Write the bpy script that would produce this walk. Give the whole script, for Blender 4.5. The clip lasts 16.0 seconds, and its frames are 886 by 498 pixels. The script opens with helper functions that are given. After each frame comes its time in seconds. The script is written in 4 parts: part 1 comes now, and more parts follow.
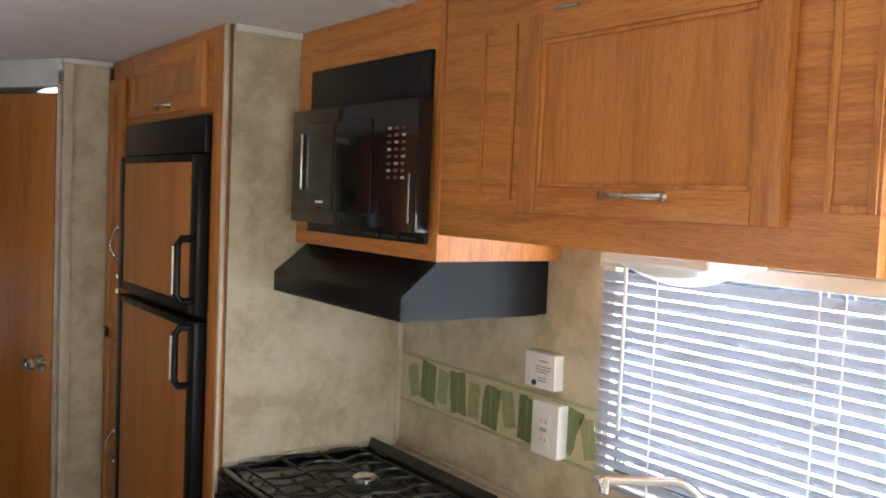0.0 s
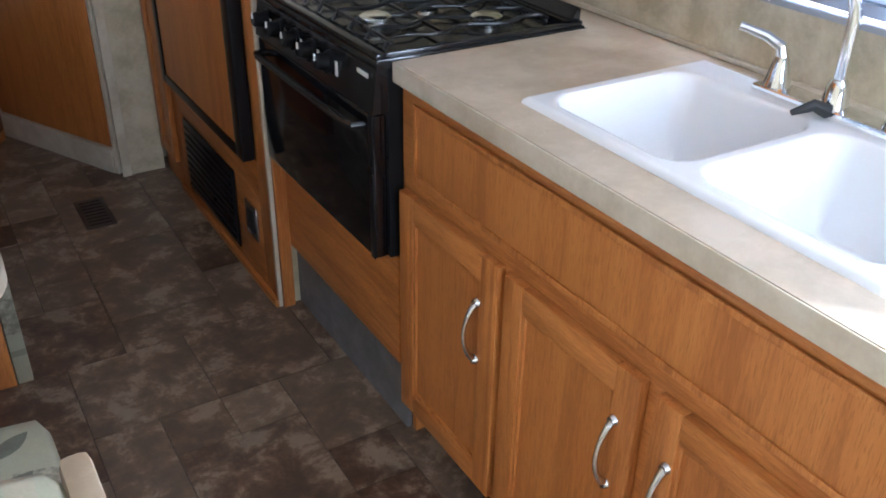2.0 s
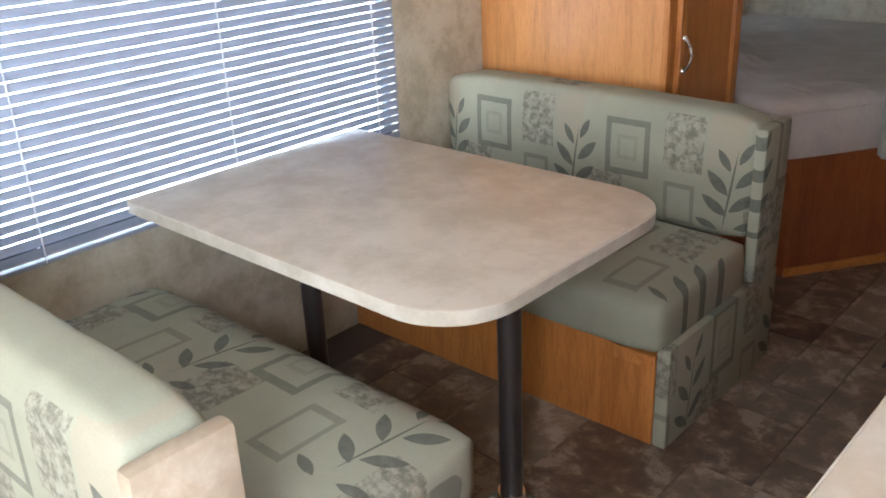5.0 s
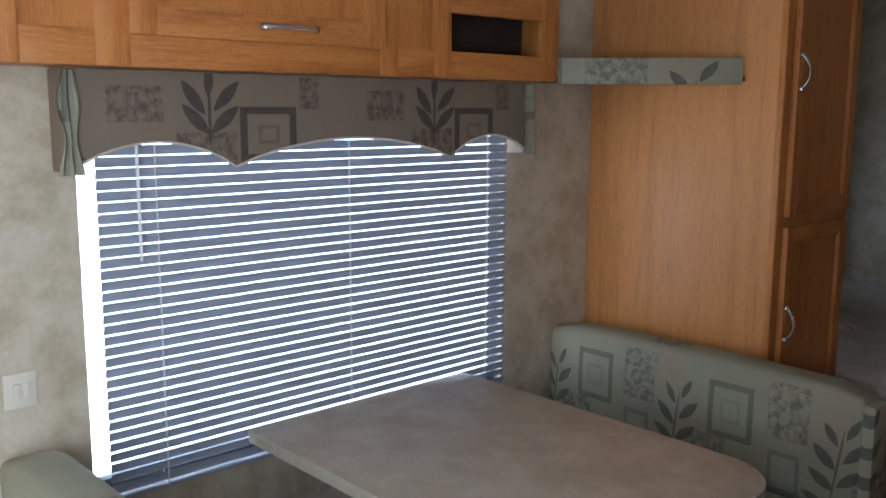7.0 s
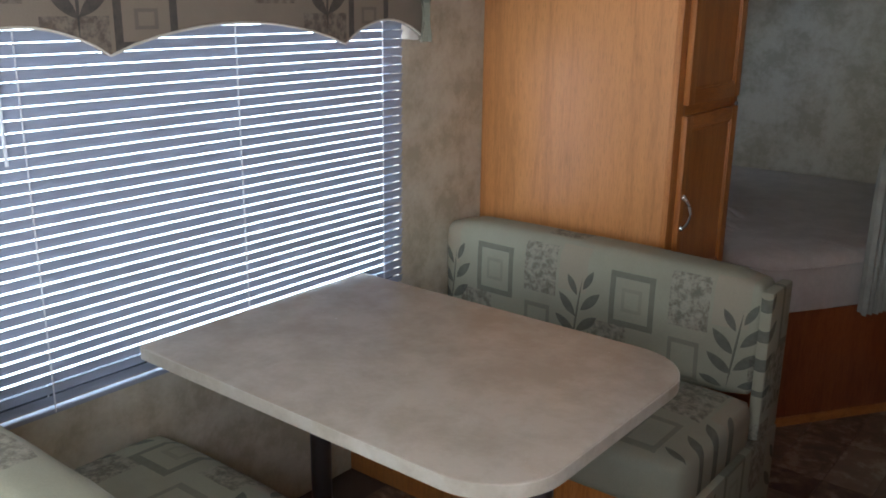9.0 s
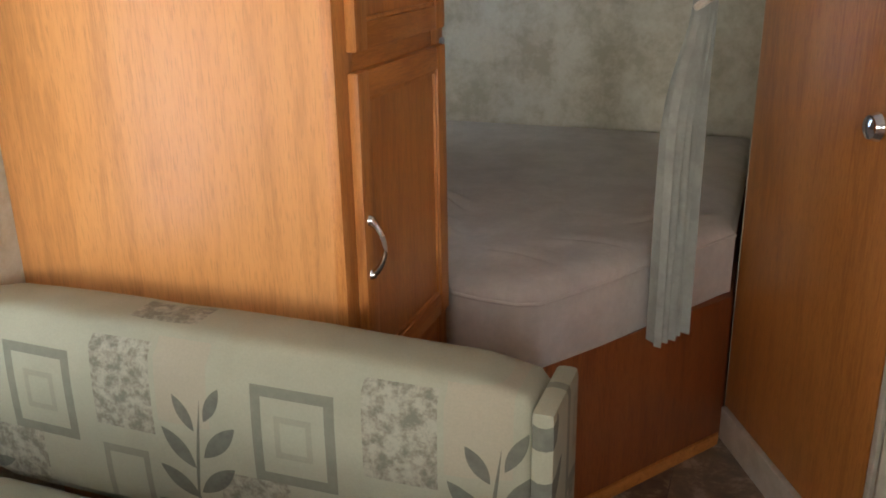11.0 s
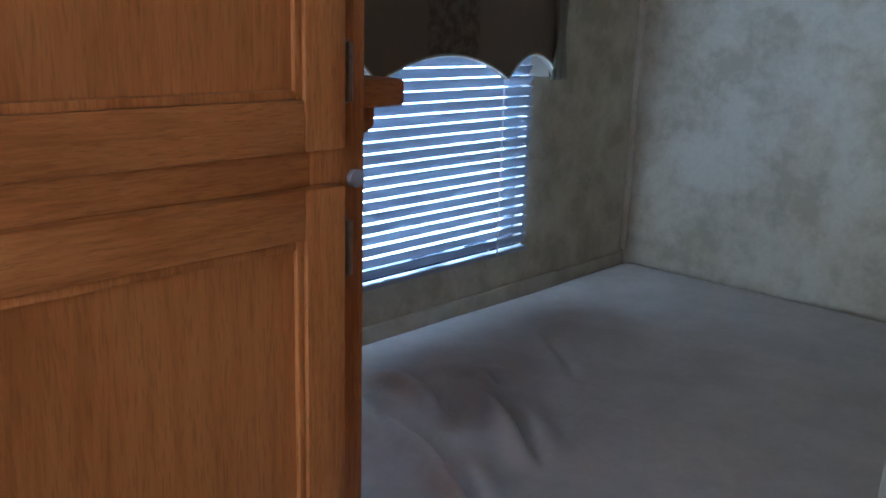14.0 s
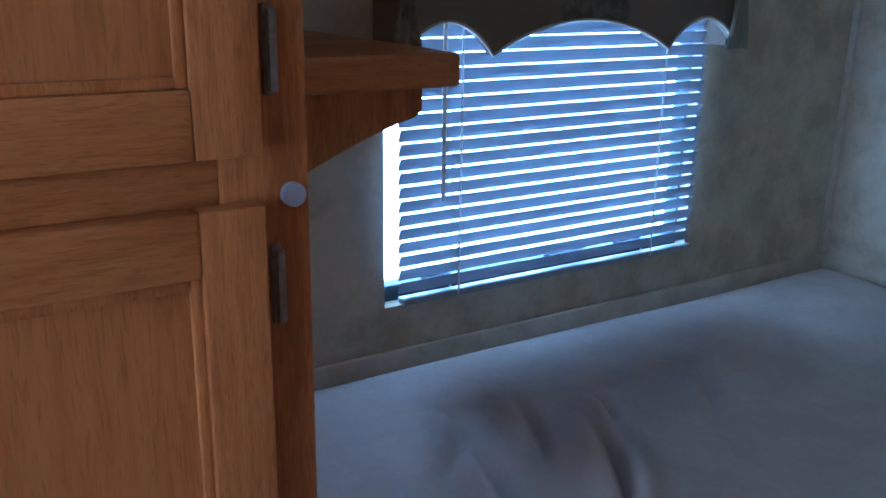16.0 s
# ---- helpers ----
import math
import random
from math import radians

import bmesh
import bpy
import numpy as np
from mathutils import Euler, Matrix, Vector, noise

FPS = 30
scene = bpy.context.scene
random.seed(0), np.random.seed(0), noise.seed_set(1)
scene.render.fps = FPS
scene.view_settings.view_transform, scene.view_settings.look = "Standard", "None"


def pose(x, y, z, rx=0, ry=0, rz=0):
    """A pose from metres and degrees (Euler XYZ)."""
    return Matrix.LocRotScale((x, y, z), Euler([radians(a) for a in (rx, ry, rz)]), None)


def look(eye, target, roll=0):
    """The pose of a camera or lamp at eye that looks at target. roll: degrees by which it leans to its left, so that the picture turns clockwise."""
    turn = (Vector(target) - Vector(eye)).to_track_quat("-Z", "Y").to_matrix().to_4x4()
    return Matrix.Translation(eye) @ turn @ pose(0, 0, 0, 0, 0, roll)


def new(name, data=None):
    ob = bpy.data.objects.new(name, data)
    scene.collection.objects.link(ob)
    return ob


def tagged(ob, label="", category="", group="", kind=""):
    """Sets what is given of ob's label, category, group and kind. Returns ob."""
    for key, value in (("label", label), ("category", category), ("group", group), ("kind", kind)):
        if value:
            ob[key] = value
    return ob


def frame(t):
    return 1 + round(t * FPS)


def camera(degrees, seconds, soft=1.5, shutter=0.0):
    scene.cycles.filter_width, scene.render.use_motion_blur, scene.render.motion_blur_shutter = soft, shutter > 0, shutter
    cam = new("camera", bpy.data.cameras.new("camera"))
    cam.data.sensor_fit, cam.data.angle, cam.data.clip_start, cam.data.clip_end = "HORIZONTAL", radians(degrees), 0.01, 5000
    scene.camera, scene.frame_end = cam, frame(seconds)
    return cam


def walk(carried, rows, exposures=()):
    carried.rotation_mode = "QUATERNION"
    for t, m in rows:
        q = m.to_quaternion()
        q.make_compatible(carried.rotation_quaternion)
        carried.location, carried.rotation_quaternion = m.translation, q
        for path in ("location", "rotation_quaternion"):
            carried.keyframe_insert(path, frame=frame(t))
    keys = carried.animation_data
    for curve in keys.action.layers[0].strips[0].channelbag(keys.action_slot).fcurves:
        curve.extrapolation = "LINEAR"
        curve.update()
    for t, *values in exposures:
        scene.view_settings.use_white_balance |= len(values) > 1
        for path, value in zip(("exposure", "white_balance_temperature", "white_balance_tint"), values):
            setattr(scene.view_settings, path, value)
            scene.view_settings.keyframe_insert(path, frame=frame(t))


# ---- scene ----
cam = camera(52.7, 16.0, 1.8)
EXPOSURES = [(0, 0.6, 6100, 10), (1, 0.75, 5700, 10), (1.5, 0.8, 5350, 10), (2.5, 0.95, 4900, 9), (3.5, 1.1, 5400, 10), (4, 1.3, 5400, 10), (4.5, 1.3, 5400, 10), (7, -0.2, 5250, 10), (7.5, -0.5, 5150, 10), (8, -0.1, 5250, 10), (8.5, 0.25, 5300, 10), (9.5, 0.1, 5650, 10), (10, 0.6, 6100, 10), (12.5, 1.45, 5550, 10), (13.5, 1.2, 4900, 8), (14.5, 1.15, 4350, 7), (16, 1.25, 3950, 6)]
PATH = [
    (0, (0.747, 0.675, 1.683), (1.901, 2.305, 1.57), 2.4),
    (0.5, (0.786, 0.705, 1.632), (1.922, 2.327, 1.347), 2.5),
    (1, (0.785, 0.714, 1.577), (1.885, 2.272, 0.975), 2.6),
    (1.5, (0.814, 0.767, 1.513), (1.843, 2.259, 0.668), 2.8),
    (2, (0.921, 0.919, 1.442), (1.831, 2.394, 0.444), 1.0),
    (2.5, (1.089, 1.128, 1.423), (1.879, 2.638, 0.375), 1.2),
    (3, (1.389, 1.193, 1.412), (1.733, 2.891, 0.412), 1.5),
    (3.5, (1.607, 1.217, 1.429), (1.44, 2.961, 0.466), 1.4),
    (4, (1.769, 1.273, 1.45), (1.111, 2.914, 0.516), 1.3),
    (4.5, (1.879, 1.265, 1.399), (0.801, 2.698, 0.515), -0.5),
    (7, (1.87, 1.105, 1.504), (0.413, 2.439, 1.193), 0.3),
    (7.5, (1.89, 1.105, 1.584), (0.415, 2.443, 1.399), 0.8),
    (8, (1.88, 1.105, 1.567), (0.41, 2.445, 1.355), 1.0),
    (8.5, (1.83, 1.1, 1.522), (0.425, 2.457, 1.094), 0.5),
    (9, (1.698, 1.12, 1.499), (0.503, 2.627, 0.949), 0.7),
    (9.5, (1.509, 1.218, 1.482), (0.628, 2.915, 0.896), 1.2),
    (10, (1.383, 1.569, 1.459), (0.742, 3.362, 0.847), -0.4),
    (12.5, (1.13, 3.304, 1.254), (0.219, 4.916, 0.499), -2.2),
    (13, (1.152, 3.427, 1.293), (0.048, 4.982, 0.69), 0.3),
    (13.5, (1.178, 3.504, 1.308), (-0.055, 5.001, 0.819), 1.4),
    (14, (1.19, 3.601, 1.294), (-0.131, 5.018, 0.796), 1.7),
    (14.5, (1.15, 3.668, 1.299), (-0.196, 5.037, 0.739), 3.6),
    (15, (1.137, 3.775, 1.302), (-0.309, 5.032, 0.729), 2.7),
    (15.5, (1.152, 3.877, 1.292), (-0.441, 4.95, 0.733), 0.6),
    (16, (1.132, 3.916, 1.295), (-0.489, 4.929, 0.706), 0.9),
]
walk(cam, [(t, look(eye, target, roll)) for t, eye, target, roll in PATH], EXPOSURES)

# ---- world and light ----
world = bpy.data.worlds.new("world")
scene.world = world
world.use_nodes = True
wn = world.node_tree
sky = wn.nodes.new("ShaderNodeTexSky")
sky.sky_type, sky.sun_disc, sky.sun_elevation, sky.sun_rotation = "NISHITA", False, radians(42), radians(140)
wn.links.new(sky.outputs[0], wn.nodes["Background"].inputs[0])
wn.nodes["Background"].inputs[1].default_value = 0.15
sun = new("sun", bpy.data.lights.new("sun", "SUN"))
sun.data.energy, sun.data.angle, sun.data.color = 2.0, radians(0.6), (1, 0.95, 0.88)
sun.matrix_world = look((6, -7, 8), (0, 0, 0))


def opening_lamp(name, at, to, w, h, power, color):
    lamp = new(name, bpy.data.lights.new(name, "AREA"))
    lamp.data.shape, lamp.data.size, lamp.data.size_y = "RECTANGLE", w, h
    lamp.data.energy, lamp.data.color = power, color
    lamp.matrix_world = look(at, to)
    return lamp


DAY = (0.92, 0.96, 1.0)
opening_lamp("dinette_window_light", (-0.26, 2.55, 1.05), (1, 2.55, 0.95), 1.55, 1.05, 40, DAY)
opening_lamp("kitchen_window_light", (2.36, 1.70, 1.30), (1, 1.70, 1.2), 0.95, 0.60, 50, DAY)
opening_lamp("bed_window_light", (-0.26, 4.98, 0.97), (1, 4.98, 0.75), 0.90, 0.80, 15.5, (0.72, 0.86, 1.0))
opening_lamp("entry_door_light", (2.36, 0.42, 1.05), (1, 0.55, 0.45), 0.66, 1.85, 60, (0.97, 0.98, 1.0))
opening_lamp("rear_window_light", (1.0, -1.68, 1.3), (1.0, 1.2, 0.3), 1.5, 0.8, 18, (1.0, 0.97, 0.92))


# ---- materials ----
class Nodes:
    """A short way to write a node material."""

    def __init__(self, name, rough=0.5, metal=0.0):
        self.mat = bpy.data.materials.new(name)
        self.mat.use_nodes = True
        self.t = self.mat.node_tree
        self.b = self.t.nodes["Principled BSDF"]
        self.b.inputs["Roughness"].default_value = rough
        self.b.inputs["Metallic"].default_value = metal

    def node(self, kind, **values):
        n = self.t.nodes.new(kind)
        for k, v in values.items():
            self.put(n.inputs[k.replace("_", " ")], v)
        return n

    def put(self, socket, v):
        if isinstance(v, bpy.types.NodeSocket):
            self.t.links.new(v, socket)
        else:
            socket.default_value = v

    def m(self, op, a, b=0.0, c=0.0):
        n = self.t.nodes.new("ShaderNodeMath")
        n.operation = op
        for s, v in zip(n.inputs, (a, b, c)):
            self.put(s, v)
        return n.outputs[0]

    def coords(self, scale=(1, 1, 1), turn=(0, 0, 0), which="Object"):
        c = self.t.nodes.new("ShaderNodeTexCoord")
        g = self.node("ShaderNodeMapping", Scale=scale, Rotation=turn)
        self.t.links.new(c.outputs[which], g.inputs["Vector"])
        return g.outputs[0]

    def noise(self, vec, scale, detail=4.0, rough=0.55, dist=0.0):
        n = self.node("ShaderNodeTexNoise", Vector=vec, Scale=scale, Detail=detail, Roughness=rough, Distortion=dist)
        return n.outputs["Fac"]

    def ramp(self, fac, *stops):
        n = self.t.nodes.new("ShaderNodeValToRGB")
        self.put(n.inputs[0], fac)
        e = n.color_ramp.elements
        while len(e) < len(stops):
            e.new(0.5)
        for q, (p, c) in zip(e, stops):
            q.position, q.color = p, (*c, 1)
        return n.outputs[0]

    def mix(self, fac, a, b, how="MIX"):
        n = self.t.nodes.new("ShaderNodeMix")
        n.data_type, n.blend_type = "RGBA", how
        self.put(n.inputs[0], fac)
        for s, v in ((n.inputs[6], a), (n.inputs[7], b)):
            self.put(s, (*v, 1) if isinstance(v, tuple) and len(v) == 3 else v)
        return n.outputs[2]

    def bump(self, height, strength=0.2, distance=0.002):
        n = self.node("ShaderNodeBump", Height=height, Strength=strength, Distance=distance)
        self.t.links.new(n.outputs[0], self.b.inputs["Normal"])

    def color(self, c):
        self.put(self.b.inputs["Base Color"], (*c, 1) if isinstance(c, tuple) else c)
        return self

    def rough(self, r):
        self.put(self.b.inputs["Roughness"], r)
        return self


def oak(name, stretch, dark, light, rough=0.42):
    n = Nodes(name, rough)
    v = n.coords(stretch)
    big = n.noise(v, 2.2, 3, 0.6, 1.2)
    fine = n.noise(v, 26, 5, 0.7, 0.3)
    pores = n.noise(v, 90, 2, 0.5)
    base = n.ramp(n.m("ADD", n.m("MULTIPLY", big, 0.55), n.m("MULTIPLY", fine, 0.45)), (0.40, tuple(0.86 * q for q in dark)), (0.5, tuple((a + b) / 2 for a, b in zip(dark, light))), (0.60, light))
    n.color(n.mix(n.ramp(pores, (0.34, (0.45, 0.45, 0.45)), (0.46, (0, 0, 0))), base, tuple(0.6 * q for q in dark)))
    n.rough(n.m("ADD", n.m("MULTIPLY", fine, 0.2), rough - 0.1))
    n.bump(fine, 0.16, 0.001)
    return n.mat


OAK_D, OAK_L = (0.42, 0.142, 0.027), (0.59, 0.238, 0.054)
OAK = oak("oak_upright", (9, 9, 0.7), OAK_D, OAK_L)
OAK_Y = oak("oak_along", (9, 0.7, 9), OAK_D, OAK_L)
OAK_P = oak("oak_panel_print", (5, 5, 0.45), (0.46, 0.162, 0.033), (0.56, 0.222, 0.051), 0.36)
CHERRY = oak("dark_wood_veneer", (4, 4, 0.4), (0.24, 0.066, 0.018), (0.33, 0.10, 0.028), 0.40)
VENEER = oak("pale_wood_panel", (4, 4, 0.3), (0.60, 0.255, 0.072), (0.66, 0.298, 0.090), 0.40)


def mottled(name, a, b, c, scale, rough, bump=0.08, grain=0.55):
    n = Nodes(name, rough)
    v = n.coords()
    big = n.noise(v, scale, 8, 0.66, 0.12)
    small = n.noise(v, scale * 9, 5, 0.65)
    n.color(n.mix(n.m("MULTIPLY", small, grain), n.ramp(big, (0.39, a), (0.5, b), (0.60, c)), tuple(0.72 * q for q in b)))
    n.rough(n.m("ADD", n.m("MULTIPLY", small, 0.16), rough - 0.08))
    n.bump(small, bump, 0.001)
    return n.mat


PAPER = mottled("mottled_wallboard", (0.43, 0.36, 0.23), (0.58, 0.50, 0.345), (0.67, 0.60, 0.44), 8.5, 0.55)
TRIM = mottled("beige_trim", (0.55, 0.47, 0.34), (0.66, 0.58, 0.44), (0.72, 0.65, 0.52), 9, 0.45)
LAMINATE = mottled("stone_laminate", (0.51, 0.425, 0.312), (0.57, 0.482, 0.362), (0.63, 0.54, 0.415), 6.5, 0.24, 0.01, 0.22)
CEILING = mottled("ceiling_board", (0.70, 0.70, 0.68), (0.76, 0.76, 0.74), (0.80, 0.80, 0.78), 5, 0.6)
SHEET = mottled("mattress_cover", (0.54, 0.47, 0.39), (0.59, 0.52, 0.435), (0.64, 0.565, 0.48), 8, 0.75, 0.15)
CURTAIN = mottled("curtain_cloth", (0.32, 0.31, 0.25), (0.38, 0.37, 0.30), (0.43, 0.42, 0.34), 12, 0.8, 0.2)
KICK = mottled("grey_kick_board", (0.16, 0.16, 0.17), (0.20, 0.20, 0.21), (0.24, 0.24, 0.25), 10, 0.6)


def plain(name, color, rough=0.4, metal=0.0, vary=0.12, scale=30.0, bump=0.05):
    n = Nodes(name, rough, metal)
    v = n.coords()
    f = n.noise(v, scale, 4)
    n.color(n.mix(f, tuple(q * (1 - vary) for q in color), tuple(min(1, q * (1 + vary)) for q in color)))
    n.rough(n.m("ADD", n.m("MULTIPLY", n.noise(v, scale * 0.3, 3), 0.14), max(0.02, rough - 0.07)))
    n.bump(f, bump, 0.0006)
    return n.mat


BLACK = plain("black_enamel", (0.012, 0.012, 0.013), 0.16)
BLACKM = plain("black_plastic", (0.010, 0.010, 0.011), 0.30)
GLASSY = plain("black_glass", (0.006, 0.006, 0.007), 0.06, bump=0.01)
BLACKM.node_tree.nodes["Principled BSDF"].inputs["Specular IOR Level"].default_value = 0.15
IRON = plain("cast_grate", (0.014, 0.014, 0.014), 0.3, bump=0.2)
CHROME = plain("chrome", (0.80, 0.80, 0.80), 0.08, 1.0, 0.03, bump=0.01)
NICKEL = plain("brushed_nickel", (0.62, 0.60, 0.56), 0.26, 1.0, 0.06)
BURNER = plain("burner_aluminium", (0.86, 0.85, 0.82), 0.22, 1.0)
WHITE = plain("white_plastic", (0.78, 0.78, 0.76), 0.35, 0, 0.03)
IVORY = plain("ivory_plastic", (0.70, 0.64, 0.50), 0.4, 0, 0.03)
SINK = plain("white_acrylic", (0.82, 0.83, 0.83), 0.14, 0, 0.015, 8, 0.01)
AGED = plain("aged_hinge_metal", (0.30, 0.26, 0.21), 0.4, 0.3, 0.5, 120)
TANCLOTH = mottled("tan_cloth", (0.36, 0.27, 0.17), (0.42, 0.32, 0.21), (0.48, 0.38, 0.26), 12, 0.8, 0.2)
GREY = plain("grey_mark", (0.33, 0.33, 0.34), 0.5)
ALU = plain("dark_window_frame", (0.05, 0.055, 0.065), 0.4, 0.3)
RUBBER = plain("black_rubber", (0.02, 0.02, 0.02), 0.6)
BROWNM = plain("bronze_painted_steel", (0.10, 0.085, 0.075), 0.3, 0.7)
CONCRETE = plain("gravel_yard", (0.42, 0.41, 0.39), 0.9, 0, 0.3, 6)
# near-black brown: shade of the cubbies and corner shelf put into the colour
SHADE_BROWN = plain("shade_dark_brown", (0.03, 0.018, 0.012), 0.7)
GREEN_A = plain("leaf_green", (0.17, 0.21, 0.085), 0.5, 0, 0.35, 60)
GREEN_B = plain("sage_leaf", (0.32, 0.34, 0.17), 0.5, 0, 0.3, 60)
CREAM = plain("cream_border", (0.55, 0.51, 0.33), 0.5, 0, 0.15, 30)
STRIPE = plain("border_stripe", (0.36, 0.38, 0.20), 0.5, 0, 0.15, 40)
RED = plain("dim_red_marking", (0.16, 0.05, 0.07), 0.4)

slat_nodes = Nodes("vinyl_slat", 0.35)
slat_nodes.color(slat_nodes.mix(slat_nodes.noise(slat_nodes.coords(), 12), (0.30, 0.31, 0.35), (0.36, 0.375, 0.415)))
trans = slat_nodes.node("ShaderNodeBsdfTranslucent", Color=(0.62, 0.70, 0.82, 1))
blend = slat_nodes.node("ShaderNodeMixShader", Fac=0.05)
slat_nodes.t.links.new(slat_nodes.b.outputs[0], blend.inputs[1])
slat_nodes.t.links.new(trans.outputs[0], blend.inputs[2])
slat_nodes.t.links.new(blend.outputs[0], slat_nodes.t.nodes["Material Output"].inputs["Surface"])
SLAT = slat_nodes.mat
glass_nodes = Nodes("window_glass", 0.02)
glass_nodes.b.inputs["Transmission Weight"].default_value = 1.0
glass_nodes.color((0.93, 0.96, 0.98))
GLASS = glass_nodes.mat
lens_nodes = Nodes("frosted_lens", 0.3)
lens_nodes.color((0.8, 0.8, 0.78))
LENS = lens_nodes.mat
# emission stands in for daylight, since the ceiling above is solid
vent_nodes = Nodes("emissive_vent_dome", 0.4)
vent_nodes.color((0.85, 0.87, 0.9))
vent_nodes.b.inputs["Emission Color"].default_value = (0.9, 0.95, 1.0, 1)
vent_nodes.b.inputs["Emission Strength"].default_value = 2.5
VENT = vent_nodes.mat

floor_nodes = Nodes("printed_stone_vinyl", 0.34)
fv = floor_nodes.coords()
info = floor_nodes.t.nodes.new("ShaderNodeObjectInfo")
shift = floor_nodes.node("ShaderNodeVectorMath")
shift.operation = "ADD"
floor_nodes.put(shift.inputs[0], fv)
comb = floor_nodes.node("ShaderNodeCombineXYZ", Z=floor_nodes.m("MULTIPLY", info.outputs["Random"], 37.0))
floor_nodes.put(shift.inputs[1], comb.outputs[0])
f1 = floor_nodes.noise(shift.outputs[0], 10, 8, 0.7, 0.25)
f2 = floor_nodes.noise(shift.outputs[0], 38, 5, 0.7)
tone = floor_nodes.ramp(f1, (0.39, (0.026, 0.013, 0.008)), (0.465, (0.10, 0.052, 0.030)), (0.53, (0.22, 0.14, 0.085)), (0.60, (0.54, 0.44, 0.31)))
tone = floor_nodes.mix(floor_nodes.m("MULTIPLY", f2, 0.5), tone, (0.09, 0.06, 0.04))
tone = floor_nodes.mix(info.outputs["Random"], floor_nodes.mix(0.45, tone, (0.07, 0.030, 0.017)), floor_nodes.mix(0.5, tone, (0.33, 0.26, 0.18)))
floor_nodes.color(tone)
floor_nodes.rough(floor_nodes.m("ADD", floor_nodes.m("MULTIPLY", f2, 0.25), 0.26))
floor_nodes.bump(f2, 0.25, 0.001)
STONE = floor_nodes.mat
JOINT = plain("vinyl_joint", (0.06, 0.04, 0.027), 0.5)


def fabric(name, axes, cell=(0.40, 0.36), off=(0.0, 0.0), tint=(1, 1, 1)):
    """Woven upholstery: blocks of stone green and tan, square frames and leafy sprigs."""
    n = Nodes(name, 0.8)
    c = n.t.nodes.new("ShaderNodeTexCoord")
    sep = n.node("ShaderNodeSeparateXYZ", Vector=c.outputs["Object"])
    pick = dict(x=sep.outputs[0], y=sep.outputs[1], z=sep.outputs[2])
    u = n.m("ADD", n.m("MULTIPLY", pick[axes[0]], 1 / cell[0]), off[0])
    if len(axes) == 3:
        w = n.m("ADD", pick[axes[1]], pick[axes[2]])
    else:
        w = pick[axes[1]]
    w = n.m("ADD", n.m("MULTIPLY", w, 1 / cell[1]), off[1])
    row = n.m("FLOOR", w)
    u = n.m("ADD", u, n.m("MULTIPLY", row, 0.37))
    fu, fw = n.m("FRACT", u), n.m("FRACT", w)

    def inside(a, lo, hi):
        return n.m("MULTIPLY", n.m("GREATER_THAN", a, lo), n.m("LESS_THAN", a, hi))

    def rect(x0, x1, y0, y1):
        return n.m("MULTIPLY", inside(fu, x0, x1), inside(fw, y0, y1))

    def leaf(x, y, ang, lg, wd):
        ca, sa = math.cos(ang), math.sin(ang)
        dx, dy = n.m("MULTIPLY", n.m("SUBTRACT", fu, x), cell[0] / 0.4), n.m("MULTIPLY", n.m("SUBTRACT", fw, y), cell[1] / 0.4)
        a = n.m("ADD", n.m("MULTIPLY", dx, ca), n.m("MULTIPLY", dy, sa))
        b = n.m("SUBTRACT", n.m("MULTIPLY", dy, ca), n.m("MULTIPLY", dx, sa))
        q = n.m("DIVIDE", a, lg)
        half = n.m("MULTIPLY", n.m("SUBTRACT", 1.0, n.m("MULTIPLY", q, q)), wd)
        return n.m("LESS_THAN", n.m("ABSOLUTE", b), half)

    v = n.coords()
    weave = n.noise(v, 260, 2)
    mott = n.noise(v, 45, 4, 0.7)
    base = n.mix(n.noise(v, 9, 3), (0.29, 0.275, 0.185), (0.385, 0.365, 0.25))
    rough_block = n.ramp(mott, (0.40, (0.17, 0.155, 0.105)), (0.60, (0.36, 0.33, 0.235)))
    base = n.mix(rect(0.02, 0.26, 0.52, 0.95), base, rough_block)
    base = n.mix(rect(0.50, 0.76, 0.02, 0.40), base, rough_block)
    base = n.mix(rect(0.28, 0.48, 0.60, 0.98), base, (0.36, 0.31, 0.21))
    ring = n.m("SUBTRACT", rect(0.64, 0.93, 0.40, 0.86), rect(0.675, 0.895, 0.45, 0.81))
    ring2 = n.m("SUBTRACT", rect(0.03, 0.22, 0.08, 0.42), rect(0.055, 0.195, 0.12, 0.38))
    ring3 = n.m("SUBTRACT", rect(0.72, 0.85, 0.53, 0.73), rect(0.74, 0.83, 0.56, 0.70))
    dark = n.ramp(mott, (0.3, (0.062, 0.064, 0.047)), (0.7, (0.12, 0.12, 0.086)))
    base = n.mix(n.m("MULTIPLY", n.m("MAXIMUM", ring, n.m("MAXIMUM", n.m("MULTIPLY", ring2, 0.7), n.m("MULTIPLY", ring3, 0.35))), 0.62), base, dark)
    sprig = leaf(0.42, 0.42, 1.45, 0.30, 0.008)
    for x, y, ang, lg, wd in ((0.34, 0.30, 2.5, 0.115, 0.038), (0.49, 0.34, 0.7, 0.115, 0.038), (0.35, 0.48, 2.3, 0.115, 0.038), (0.51, 0.54, 0.8, 0.115, 0.038), (0.38, 0.66, 2.1, 0.09, 0.028), (0.49, 0.72, 1.1, 0.09, 0.028), (0.30, 0.14, 2.8, 0.09, 0.03), (0.52, 0.16, 0.3, 0.09, 0.03)):
        sprig = n.m("MAXIMUM", sprig, leaf(x, y, ang, lg, wd))
    base = n.mix(n.m("MULTIPLY", sprig, 0.85), base, dark)
